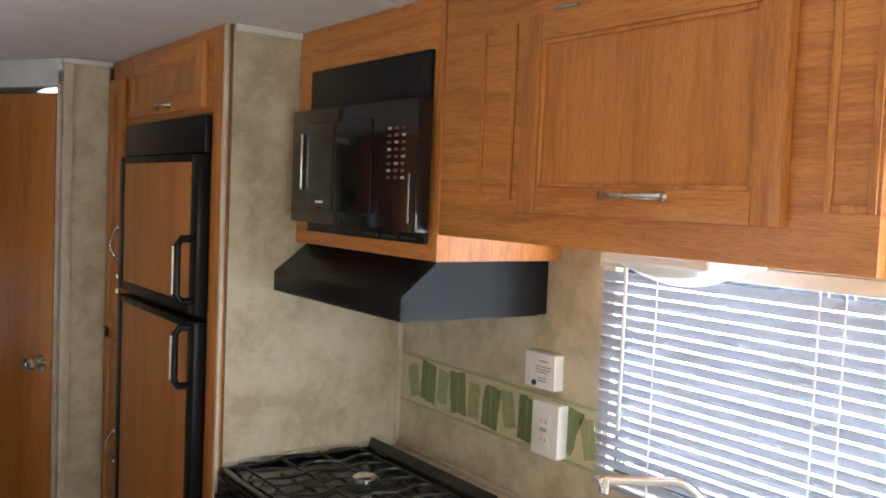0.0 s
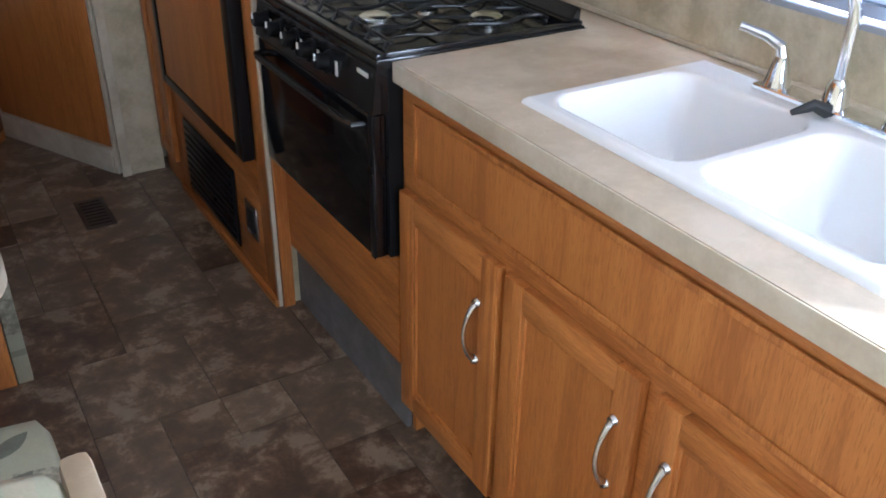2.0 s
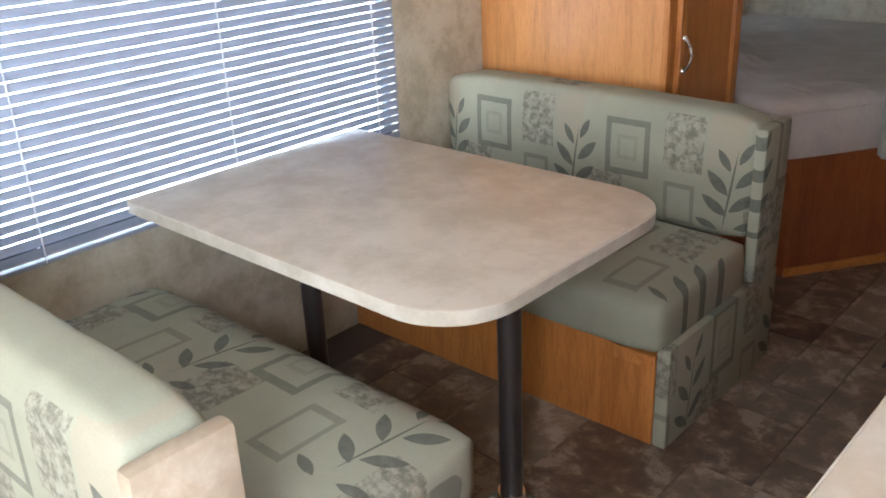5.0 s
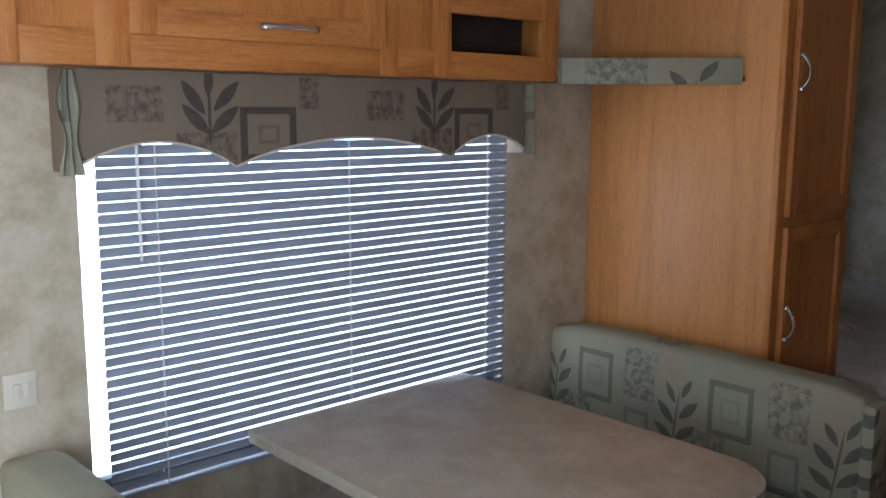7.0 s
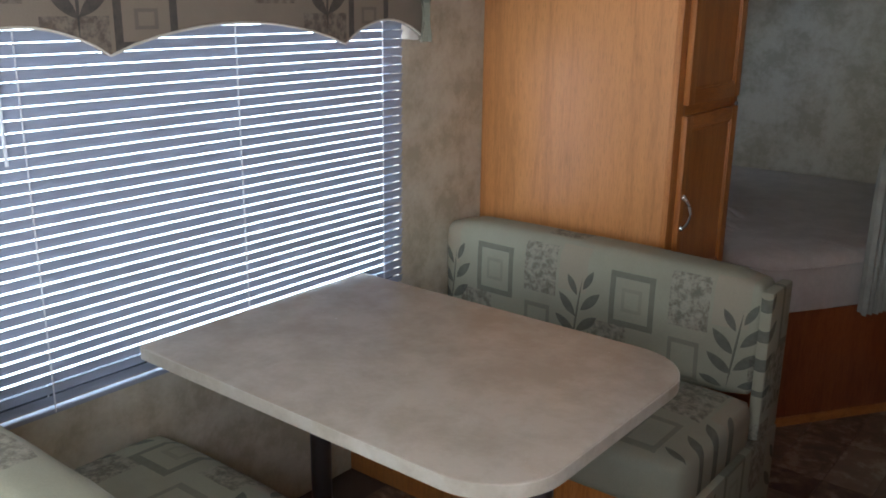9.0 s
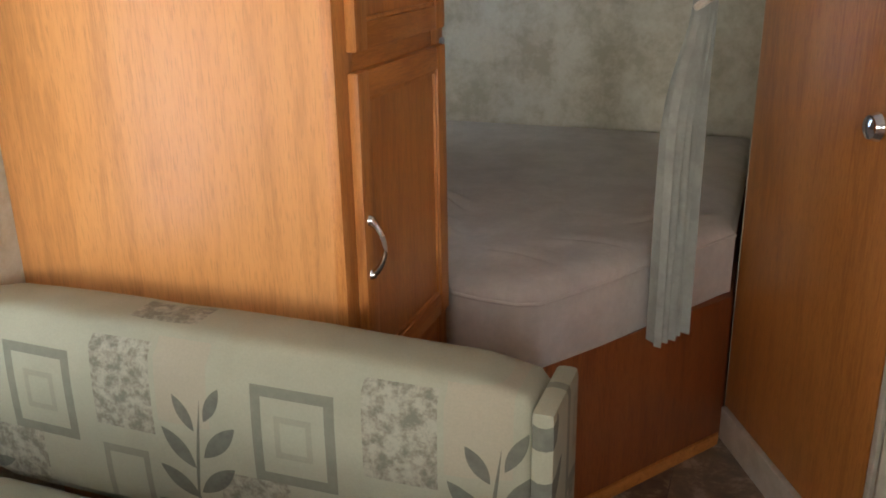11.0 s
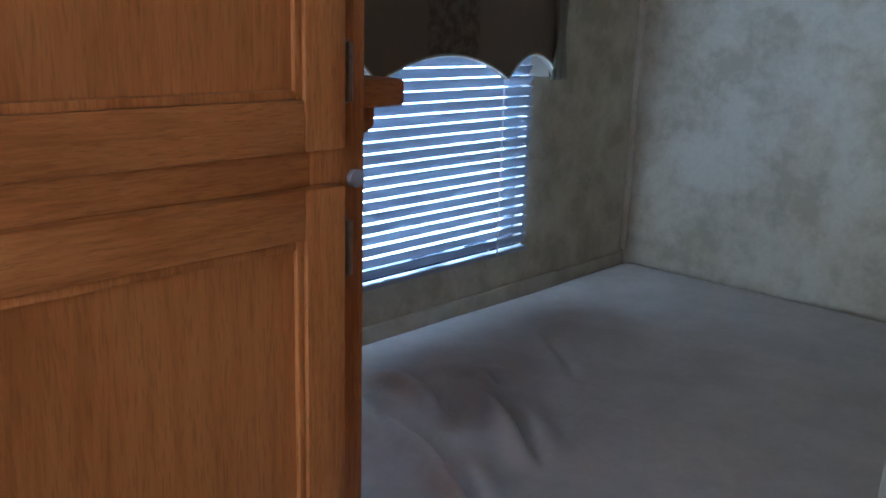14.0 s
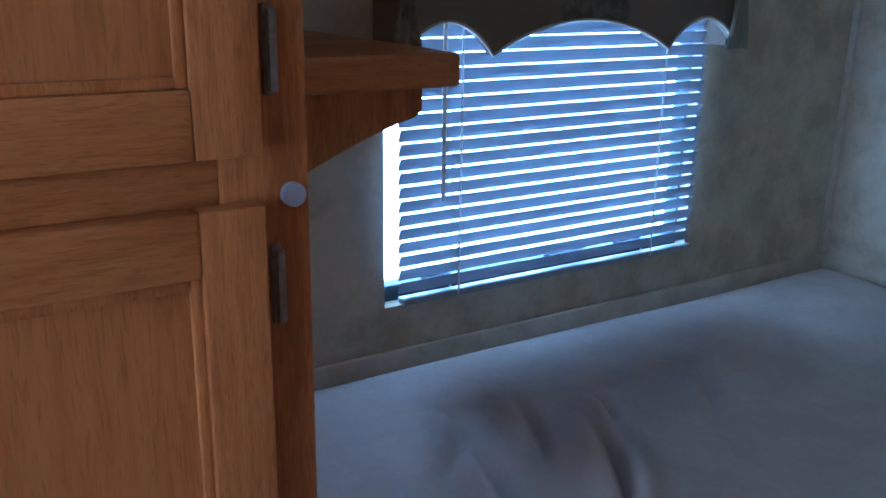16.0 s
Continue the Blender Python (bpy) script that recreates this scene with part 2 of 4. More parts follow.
    n.color(n.mix(1.0, n.mix(n.m("MULTIPLY", weave, 0.25), base, (0.10, 0.09, 0.06)), tint, "MULTIPLY"))
    n.bump(n.m("ADD", weave, n.m("MULTIPLY", mott, 0.6)), 0.35, 0.001)
    return n.mat


FAB_FRONT = fabric("upholstery_front", ("x", "z"), (0.50, 0.37), (0.27, -0.05))
FAB_SEAT = fabric("upholstery_seat", ("x", "y"), (0.52, 0.50), (0.3, 0.1))
FAB_SIDE = fabric("upholstery_side", ("y", "z"), (0.50, 0.46), (0.2, 0.2))


def valance_cloth():
    """Brown cloth with a dark square, an open square and a sprig at each point of the scallops."""
    n = Nodes("valance_cloth", 0.8)
    c = n.t.nodes.new("ShaderNodeTexCoord")
    sep = n.node("ShaderNodeSeparateXYZ", Vector=c.outputs["Object"])
    u = n.m("MULTIPLY", n.m("FRACT", n.m("MULTIPLY", n.m("SUBTRACT", sep.outputs[1], 2.03), 1 / 0.71)), 0.71)
    w = n.m("SUBTRACT", sep.outputs[2], 1.34)

    def inside(a, lo, hi):
        return n.m("MULTIPLY", n.m("GREATER_THAN", a, lo), n.m("LESS_THAN", a, hi))

    def rect(x0, x1, y0, y1):
        return n.m("MULTIPLY", inside(u, x0, x1), inside(w, y0, y1))

    def leaf(x, y, ang, lg, wd):
        ca, sa = math.cos(ang), math.sin(ang)
        dx, dy = n.m("SUBTRACT", u, x), n.m("SUBTRACT", w, y)
        a = n.m("DIVIDE", n.m("ADD", n.m("MULTIPLY", dx, ca), n.m("MULTIPLY", dy, sa)), lg)
        b = n.m("SUBTRACT", n.m("MULTIPLY", dy, ca), n.m("MULTIPLY", dx, sa))
        return n.m("LESS_THAN", n.m("ABSOLUTE", b), n.m("MULTIPLY", n.m("SUBTRACT", 1.0, n.m("MULTIPLY", a, a)), wd))

    v = n.coords()
    weave, mott = n.noise(v, 260, 2), n.noise(v, 45, 4, 0.7)
    base = n.mix(n.noise(v, 7, 3), (0.185, 0.138, 0.090), (0.26, 0.20, 0.135))
    patch = n.ramp(mott, (0.40, (0.105, 0.078, 0.052)), (0.60, (0.22, 0.17, 0.115)))
    dark = n.ramp(mott, (0.3, (0.032, 0.027, 0.021)), (0.7, (0.075, 0.062, 0.046)))
    base = n.mix(rect(0.57, 0.70, 0.13, 0.21), base, patch)
    base = n.mix(rect(0.02, 0.175, -0.25, 0.105), base, patch)
    base = n.mix(rect(0.355, 0.415, 0.16, 0.24), base, patch)
    ring = n.m("SUBTRACT", rect(0.185, 0.345, 0.03, 0.165), rect(0.205, 0.325, 0.05, 0.147))
    faint = n.m("MULTIPLY", n.m("SUBTRACT", rect(0.235, 0.295, 0.075, 0.12), rect(0.245, 0.285, 0.083, 0.112)), 0.4)
    shape = n.m("MAXIMUM", ring, faint)
    for x, y, ang, lg, wd in ((0.105, 0.15, 1.57, 0.10, 0.004), (0.07, 0.135, 2.35, 0.05, 0.015), (0.145, 0.135, 0.7, 0.05, 0.015), (0.065, 0.185, 2.2, 0.05, 0.015), (0.15, 0.19, 0.8, 0.05, 0.015), (0.105, 0.225, 1.5, 0.04, 0.012)):
        shape = n.m("MAXIMUM", shape, leaf(x, y, ang, lg, wd))
    n.color(n.mix(n.m("MULTIPLY", weave, 0.25), n.mix(n.m("MULTIPLY", shape, 0.9), base, dark), (0.07, 0.055, 0.04)))
    n.bump(n.m("ADD", weave, n.m("MULTIPLY", mott, 0.6)), 0.35, 0.001)
    return n.mat


FAB_VAL = valance_cloth()


# ---- building helpers ----
def bm_new():
    return bmesh.new()


def add_box(bm, x0, x1, y0, y1, z0, z1, bevel=0.0, seg=2, m=None):
    r = bmesh.ops.create_cube(bm, size=1.0, matrix=Matrix.Translation(((x0 + x1) / 2, (y0 + y1) / 2, (z0 + z1) / 2)) @ Matrix.Diagonal((x1 - x0, y1 - y0, z1 - z0, 1)))
    vs = r["verts"]
    if bevel > 0:
        es = list({e for v in vs for e in v.link_edges})
        out = bmesh.ops.bevel(bm, geom=es, offset=bevel, segments=seg, affect="EDGES", profile=0.6)
        vs = list({v for f in out["faces"] for v in f.verts} | {v for v in vs if v.is_valid})
    if m is not None:
        bmesh.ops.transform(bm, matrix=m, verts=vs)
    return bm


def box(x0, x1, y0, y1, z0, z1, bevel=0.0, seg=2, m=None):
    return add_box(bm_new(), x0, x1, y0, y1, z0, z1, bevel, seg, m)


def add_tube(bm, pts, radius, n=10, cap=True, radii=None):
    pts = [Vector(p) for p in pts]
    rings = []
    side = None
    for i, p in enumerate(pts):
        d = (pts[min(i + 1, len(pts) - 1)] - pts[max(i - 1, 0)]).normalized()
        if side is None:
            side = d.orthogonal().normalized()
        side = (side - d * side.dot(d)).normalized()
        up = d.cross(side)
        r = radii[i] if radii else radius
        rings.append([bm.verts.new(p + r * (math.cos(2 * math.pi * k / n) * side + math.sin(2 * math.pi * k / n) * up)) for k in range(n)])
    for a, b in zip(rings, rings[1:]):
        for k in range(n):
            bm.faces.new((a[k], a[(k + 1) % n], b[(k + 1) % n], b[k]))
    if cap:
        bm.faces.new(rings[0][::-1])
        bm.faces.new(rings[-1])
    return bm


def tube(pts, radius, n=10, radii=None):
    return add_tube(bm_new(), pts, radius, n, True, radii)


def prism(pts, z0, z1, bevel=0.0, m=None):
    """A slab over an outline in the plan."""
    bm = bm_new()
    low = [bm.verts.new((x, y, z0)) for x, y in pts]
    high = [bm.verts.new((x, y, z1)) for x, y in pts]
    bm.faces.new(low[::-1])
    top = bm.faces.new(high)
    for k in range(len(pts)):
        j = (k + 1) % len(pts)
        bm.faces.new((low[k], low[j], high[j], high[k]))
    bmesh.ops.recalc_face_normals(bm, faces=bm.faces)
    if bevel:
        bmesh.ops.bevel(bm, geom=list(top.edges), offset=bevel, segments=2, affect="EDGES", profile=0.6)
    if m is not None:
        bmesh.ops.transform(bm, matrix=m, verts=bm.verts)
    return bm


def sheet(nx, ny, fn):
    """A surface over the unit square."""
    bm = bm_new()
    g = [[bm.verts.new(fn(i / nx, j / ny)) for j in range(ny + 1)] for i in range(nx + 1)]
    for i in range(nx):
        for j in range(ny):
            bm.faces.new((g[i][j], g[i + 1][j], g[i + 1][j + 1], g[i][j + 1]))
    return bm


def rounded(x0, x1, y0, y1, radii, n=8):
    """An outline with corner radii in the order x0y0, x1y0, x1y1, x0y1."""
    out = []
    for (cx, cy, sx, sy, a0), r in zip(((x0, y0, 1, 1, 180), (x1, y0, -1, 1, 270), (x1, y1, -1, -1, 0), (x0, y1, 1, -1, 90)), radii):
        if r <= 0:
            out.append((cx, cy))
            continue
        for k in range(n + 1):
            a = radians(a0 + 90 * k / n)
            out.append((cx + sx * r + r * math.cos(a), cy + sy * r + r * math.sin(a)))
    return out


def thing(name, at, label, category, group="", kind=""):
    ob = new(name)
    ob.empty_display_size = 0.1
    ob.location = at
    return tagged(ob, label, category, group, kind)


def mesh_of(name, bm, material, smooth=None):
    me = bpy.data.meshes.new(name)
    bm.normal_update()
    bm.to_mesh(me)
    bm.free()
    me.materials.append(material)
    if smooth is not None:
        me.shade_smooth()
        me.set_sharp_from_angle(angle=radians(smooth))
    return me


def root_place(ob):
    m = Matrix.Translation(ob.location)
    return root_place(ob.parent) @ ob.matrix_parent_inverse @ m if ob.parent else m


def part(name, bm, material, parent, label="", smooth=35):
    """One mesh object under a thing or a part, modelled in world coordinates."""
    ob = new(name, mesh_of(name, bm, material, smooth))
    ob.parent = parent
    ob.matrix_parent_inverse = root_place(parent).inverted()
    return tagged(ob, label)


def solid(name, bm, material, label, category, kind="", group="", smooth=35):
    return tagged(new(name, mesh_of(name, bm, material, smooth)), label, category, group, kind)


X0, X1, Y0, Y1, TOP = -0.16, 2.25, -1.6, 5.82, 2.13


def wall_with_openings(name, x, out, holes, label):
    """A side wall from Y0 to Y1 with rectangular openings (y0, y1, z0, z1)."""
    bm = bm_new()
    a, b = min(x, x + out), max(x, x + out)
    y = Y0 - 0.05
    for h0, h1, z0, z1 in sorted(holes):
        add_box(bm, a, b, y, h0, -0.05, TOP + 0.05)
        if z0 > 0:
            add_box(bm, a, b, h0, h1, -0.05, z0)
        add_box(bm, a, b, h0, h1, z1, TOP + 0.05)
        y = h1
    add_box(bm, a, b, y, Y1 + 0.05, -0.05, TOP + 0.05)
    return solid(name, bm, PAPER, label, "wall", "structure", smooth=None)


wall_with_openings("wall_west", X0, -0.07, [(1.85, 3.232, 0.585, 1.52), (4.605, 5.335, 0.735, 1.36)], "mottled beige wallboard side wall with two windows")
wall_with_openings("wall_east", X1, 0.07, [(0.10, 0.76, 0.03, 1.95), (1.30, 2.11, 1.055, 1.56)], "mottled beige wallboard kitchen wall with window and doorway")
solid("wall_north", box(X0 - 0.07, X1 + 0.07, Y1, Y1 + 0.07, -0.05, TOP + 0.05), PAPER, "mottled beige wallboard end wall behind the bed", "wall", "structure", smooth=None)
bm = box(X0 - 0.07, 0.2, Y0 - 0.07, Y0, -0.05, TOP + 0.05)
add_box(bm, 1.8, X1 + 0.07, Y0 - 0.07, Y0, -0.05, TOP + 0.05)
add_box(bm, 0.2, 1.8, Y0 - 0.07, Y0, -0.05, 0.85)
add_box(bm, 0.2, 1.8, Y0 - 0.07, Y0, 1.75, TOP + 0.05)
solid("wall_south", bm, PAPER, "plain beige wallboard wall with a window", "wall", "structure", smooth=None)
solid("ceiling", box(X0 - 0.07, X1 + 0.07, Y0 - 0.07, Y1 + 0.07, TOP, TOP + 0.06), CEILING, "pale grey ceiling board", "ceiling", "structure", smooth=None)
solid("ceiling_trim", box(X0 + 0.001, X1 - 0.001, 2.47, 2.495, TOP - 0.004, TOP - 0.0005, 0.001), CEILING, "thin pale batten across the ceiling board", "trim", "structure")
floor = solid("floor", box(X0 - 0.07, X1 + 0.07, Y0 - 0.07, Y1 + 0.07, -0.06, -0.002), JOINT, "brown stone-patterned vinyl floor", "floor", "structure", smooth=None)
solid("ground", box(-300, 300, -300, 300, -0.85, -0.8), CONCRETE, "pale gravel yard around the trailer", "ground", "structure", smooth=None)


# ---- windows, blinds and valances ----
def window(name, side, y0, y1, z0, z1, label):
    s = 1 if side > 0 else -1
    x = X1 if s > 0 else X0
    ob = thing(name, (x, (y0 + y1) / 2, z0), label, "window", "", "structure")
    f = 0.03
    a, b = sorted((x + s * 0.025, x + s * 0.06))
    for nm, q in (("frame_bottom", (y0, y1, z0, z0 + f)), ("frame_top", (y0, y1, z1 - f, z1)), ("frame_side", (y0, y0 + 0.008, z0 + f, z1 - f)), ("frame_side", (y1 - 0.008, y1, z0 + f, z1 - f))):
        part(nm, box(a, b, *q, 0.004), ALU, ob)
    g = x + s * 0.042
    pane = part("pane", box(g - 0.002, g + 0.002, y0 + 0.008, y1 - 0.008, z0 + f, z1 - f), GLASS, ob)
    pane.visible_shadow = False
    return ob


window("window_1", -1, 1.85, 3.232, 0.585, 1.52, "wide dinette window with dark metal frame")
window("window_2", 1, 1.30, 2.11, 1.055, 1.56, "kitchen window with dark metal frame over the sink")
window("window_3", -1, 4.605, 5.335, 0.735, 1.36, "small bed window with dark metal frame")


def blind(x, y0, y1, z0, z1, tilt, pitch, cords, label, wand_at=None):
    """A mini blind: headrail, curved slats, ladder cords, bottom rail and wand."""
    ob = thing("venetian_blind", (x, (y0 + y1) / 2, z0), label, "blind")
    part("headrail", box(x - 0.016, x + 0.016, y0, y1, z1 - 0.03, z1, 0.003), WHITE, ob)
    part("bottom_rail", box(x - 0.012, x + 0.012, y0 + 0.003, y1 - 0.003, z0, z0 + 0.012, 0.004), SLAT, ob)
    bm = bm_new()
    w, n = 0.0125, 4
    ca, sa = math.cos(radians(tilt)), math.sin(radians(tilt))
    rows = []
    for thick in (0.0, -0.0006):
        for k in range(n + 1):
            q = -1 + 2 * k / n
            px, pz = w * q, 0.0022 * (1 - q * q) + thick
            rows.append((px * ca - pz * sa, px * sa + pz * ca))
    top, low = rows[: n + 1], rows[n + 1:]
    loop = top + low[::-1]
    ends = [[bm.verts.new((dx, yy, dz)) for dx, dz in loop] for yy in (y0, y1)]
    for k in range(len(loop)):
        j = (k + 1) % len(loop)
        bm.faces.new((ends[0][k], ends[0][j], ends[1][j], ends[1][k]))
    bmesh.ops.recalc_face_normals(bm, faces=bm.faces)
    me = mesh_of("slat", bm, SLAT, 40)
    rng = random.Random(int(100 * y0))
    z = z0 + 0.03
    inv = root_place(ob).inverted()
    while z < z1 - 0.035:
        s = new("slat", me)
        s.parent, s.matrix_parent_inverse = ob, inv
        s.location = (x + rng.uniform(-0.0008, 0.0008), 0, z)
        s.rotation_euler = (0, radians(rng.uniform(-0.8, 0.8)), 0)
        z += pitch
    for c in cords:
        bm = bm_new()
        for dx in (-0.0135, 0.0135):
            add_tube(bm, [(x + dx, c, z0 + 0.005), (x + dx, c, z1 - 0.02)], 0.0019, 6)
        part("cord", bm, WHITE, ob)
    if wand_at:
        s = 1 if x < 1 else -1
        part("wand", tube([(x + s * 0.03, wand_at[0], wand_at[1]), (x + s * 0.03, wand_at[0], z1 - 0.02)], 0.004, 8), WHITE, ob, "clear tilt wand")
    return ob


blind(X0 + 0.022, 1.884, 3.222, 0.575, 1.56, 75, 0.0258, (2.02, 2.58, 3.12), "grey-white vinyl mini blind over the dinette window", (1.97, 1.15))
blind(X1 - 0.022, 1.27, 2.125, 1.045, 1.575, -66, 0.0250, (1.53, 1.58, 1.955), "grey-white vinyl mini blind over the kitchen window", (2.03, 1.19))
blind(X0 + 0.022, 4.622, 5.322, 0.745, 1.40, 66, 0.0240, (4.735, 5.20), "grey-white vinyl mini blind over the bed window", (4.69, 0.93))


def valance(y0, y1, z_tip, z_arch, z_top, dips, label):
    """A padded cornice box with a scalloped lower edge."""
    ob = thing("valance", (X0, (y0 + y1) / 2, z_tip), label, "valance")
    bm = bm_new()
    xs = (X0 + 0.075, X0 + 0.09)
    knots = [y0, *dips, y1]
    outline = []
    for a, b in zip(knots, knots[1:]):
        for k in range(12):
            q = k / 12
            outline.append((a + (b - a) * q, z_tip + (z_arch - z_tip) * math.sin(math.pi * q) ** 0.8))
    outline.append((y1, z_tip))
    grid = []
    for xx in xs:
        grid.append(([bm.verts.new((xx, yy, zz)) for yy, zz in outline], [bm.verts.new((xx, yy, z_top)) for yy, zz in outline]))
    for lo, hi in grid:
        for k in range(len(outline) - 1):
            bm.faces.new((lo[k], lo[k + 1], hi[k + 1], hi[k]))
    (l0, h0), (l1, h1) = grid
    for k in range(len(outline) - 1):
        bm.faces.new((l0[k], l0[k + 1], l1[k + 1], l1[k]))
        bm.faces.new((h0[k], h0[k + 1], h1[k + 1], h1[k]))
    for k in (0, -1):
        bm.faces.new((l0[k], l1[k], h1[k], h0[k]))
    bmesh.ops.recalc_face_normals(bm, faces=bm.faces)
    part("front", bm, FAB_VAL, ob)
    for a, b in ((y0, y0 + 0.012), (y1 - 0.012, y1)):
        part("side", box(X0, X0 + 0.075, a, b, z_tip, z_top, 0.003), FAB_VAL, ob)
    for a, b in ((y0 - 0.022, y0 + 0.034), (y1 - 0.040, y1 + 0.016)):
        def gathered(u, v, a=a, b=b):
            pinch = 0.75 + 0.25 * math.cos(9 * v)
            y = (a + b) / 2 + (u - 0.5) * (b - a) * pinch
            return (X0 + 0.102 + 0.008 * math.sin(2 * math.pi * 2.5 * u + 2.5 * v), y, z_tip - 0.004 + v * (z_top - z_tip))
        part("ruffle", sheet(24, 24, gathered), FAB_SIDE, ob, "gathered leaf-patterned ruffle", smooth=70)
    part("piping", tube([(X0 + 0.092, yy, zz) for yy, zz in outline], 0.003, 6), TRIM, ob)
    return ob


for yy, ww in ((4.70, 0.05), (4.98, 0.09), (5.16, 0.06)):
    lt = thing("window_latch", (X0, yy, 0.77), "small dark latch on the bed window frame", "latch", "window latches")
    part("bar", tube([(X0 - 0.025, yy, 0.767), (X0 - 0.008, yy, 0.77), (X0 - 0.006, yy + ww / 2, 0.773), (X0 - 0.008, yy + ww, 0.77), (X0 - 0.025, yy + ww, 0.767)], 0.004, 8), ALU, lt)
    part("foot", box(X0 - 0.03, X0 - 0.022, yy - 0.006, yy + ww + 0.006, 0.7655, 0.776, 0.001), ALU, lt)


valance(1.80, 3.25, 1.362, 1.425, 1.583, (2.20, 2.91), "tan leaf-patterned cloth valance with a scalloped edge")
valance(4.585, 5.325, 1.170, 1.224, 1.48, (4.755, 5.145), "dark leaf-patterned cloth valance with a scalloped edge")


# ---- cabinet parts ----
def handle(parent, a, b, out, r=0.0055):
    """A bowed nickel pull between two feet; out is the way that it stands off."""
    a, b, out = Vector(a), Vector(b), Vector(out)
    pts, radii = [], []
    for k in range(13):
        q = k / 12
        pts.append(a.lerp(b, q) + out * (0.027 * math.sin(math.pi * q) ** 0.7))
        radii.append(r * (0.75 + 0.55 * abs(2 * q - 1) ** 2))
    bm = tube(pts, r, 10, radii)
    for p in (a, b):
        bmesh.ops.create_cone(bm, cap_ends=True, segments=12, radius1=r * 1.9, radius2=r * 1.3, depth=0.008, matrix=Matrix.Translation(p + out * 0.003) @ out.to_track_quat("Z", "Y").to_matrix().to_4x4())
    return part("handle", bm, NICKEL, parent, "curved brushed nickel pull")


def panel_door(parent, x, s, y0, y1, z0, z1, pull=None, rail=0.052, name="door", hinges=()):
    """A frame-and-panel oak door on a face at x that looks along s."""
    def bx(bm, d0, d1, *q, bev=0.003):
        a, b = sorted((x + s * d0, x + s * d1))
        return add_box(bm, a, b, *q, bev)
    a, b = sorted((x + s * 0.0008, x + s * 0.004))
    d = part(name, box(a, b, y0 + 0.004, y1 - 0.004, z0 + 0.004, z1 - 0.004), OAK_P, parent)
    for a, b in ((y0, y0 + rail), (y1 - rail, y1)):
        part("stile", bx(bm_new(), 0.001, 0.020, a, b, z0, z1), OAK, d)
    for a, b in ((z0, z0 + rail), (z1 - rail, z1)):
        part("rail", bx(bm_new(), 0.001, 0.0195, y0 + rail, y1 - rail, a, b), OAK_Y, d)
    bm = bm_new()
    bx(bm, 0.0045, 0.010, y0 + rail + 0.001, y1 - rail - 0.001, z0 + rail + 0.001, z1 - rail - 0.001, bev=0)
    part("panel", bm, OAK_P, d)
    m = 0.008
    for q in ((y0 + rail, y0 + rail + m, z0 + rail, z1 - rail), (y1 - rail - m, y1 - rail, z0 + rail, z1 - rail), (y0 + rail + m, y1 - rail - m, z0 + rail, z0 + rail + m), (y0 + rail + m, y1 - rail - m, z1 - rail - m, z1 - rail)):
        part("bead", bx(bm_new(), 0.010, 0.0165, *q, bev=0.0025), OAK, d)
    if pull:
        p, q = pull
        handle(d, (x + s * 0.020, *p), (x + s * 0.020, *q), (s, 0, 0))
    for hy, hz in hinges:
        bm = bm_new()
        bx(bm, 0.0, 0.004, hy - 0.004, hy + 0.004, hz - 0.029, hz + 0.029, bev=0.001)
        a = x + s * 0.022
        add_tube(bm, [(a - s * 0.012, hy, hz - 0.026), (a - s * 0.012, hy, hz + 0.026)], 0.0035, 8)
        part("hinge", bm, AGED, d, "dark aged metal surface hinge")
    return d


def inset_panel(parent, x, s, y0, y1, z0, z1):
    """A sunk field with a thin bead round it."""
    m = 0.012
    a, b = sorted((x, x + s * 0.004))
    for q in ((y0, y0 + m, z0, z1), (y1 - m, y1, z0, z1), (y0 + m, y1 - m, z0, z0 + m), (y0 + m, y1 - m, z1 - m, z1)):
        part("bead", box(a, b, *q, 0.0018), OAK, parent)


# ---- kitchen base ----
CX = 1.71
base = thing("sink_cabinet", (CX, 1.78, 0), "honey oak sink cabinet with three doors under the worktop", "cabinet")
bm = box(CX, CX + 0.02, 1.21, 2.355, 0.09, 0.872, 0.002)
part("face_frame", bm, OAK_Y, base)
part("end_panel", box(CX + 0.02, X1 - 0.002, 1.21, 1.228, 0.0, 0.872, 0.002), OAK, base)
part("end_panel", box(CX + 0.02, X1 - 0.002, 2.337, 2.355, 0.0, 0.872, 0.002), OAK, base)
part("toe_kick", box(CX + 0.06, CX + 0.075, 1.228, 2.337, 0.0, 0.09), KICK, base)
part("fascia", box(CX - 0.006, CX, 1.255, 2.295, 0.692, 0.836, 0.004), OAK_P, base, "false drawer front with oak print")
inset_panel(base, CX - 0.006, -1, 1.25, 2.30, 0.687, 0.841)
panel_door(base, CX, -1, 1.985, 2.338, 0.11, 0.650, ((2.046, 0.546), (2.046, 0.418)))
panel_door(base, CX, -1, 1.625, 1.965, 0.11, 0.650, ((1.668, 0.550), (1.668, 0.422)))
panel_door(base, CX, -1, 1.255, 1.595, 0.11, 0.650, ((1.555, 0.546), (1.555, 0.418)))

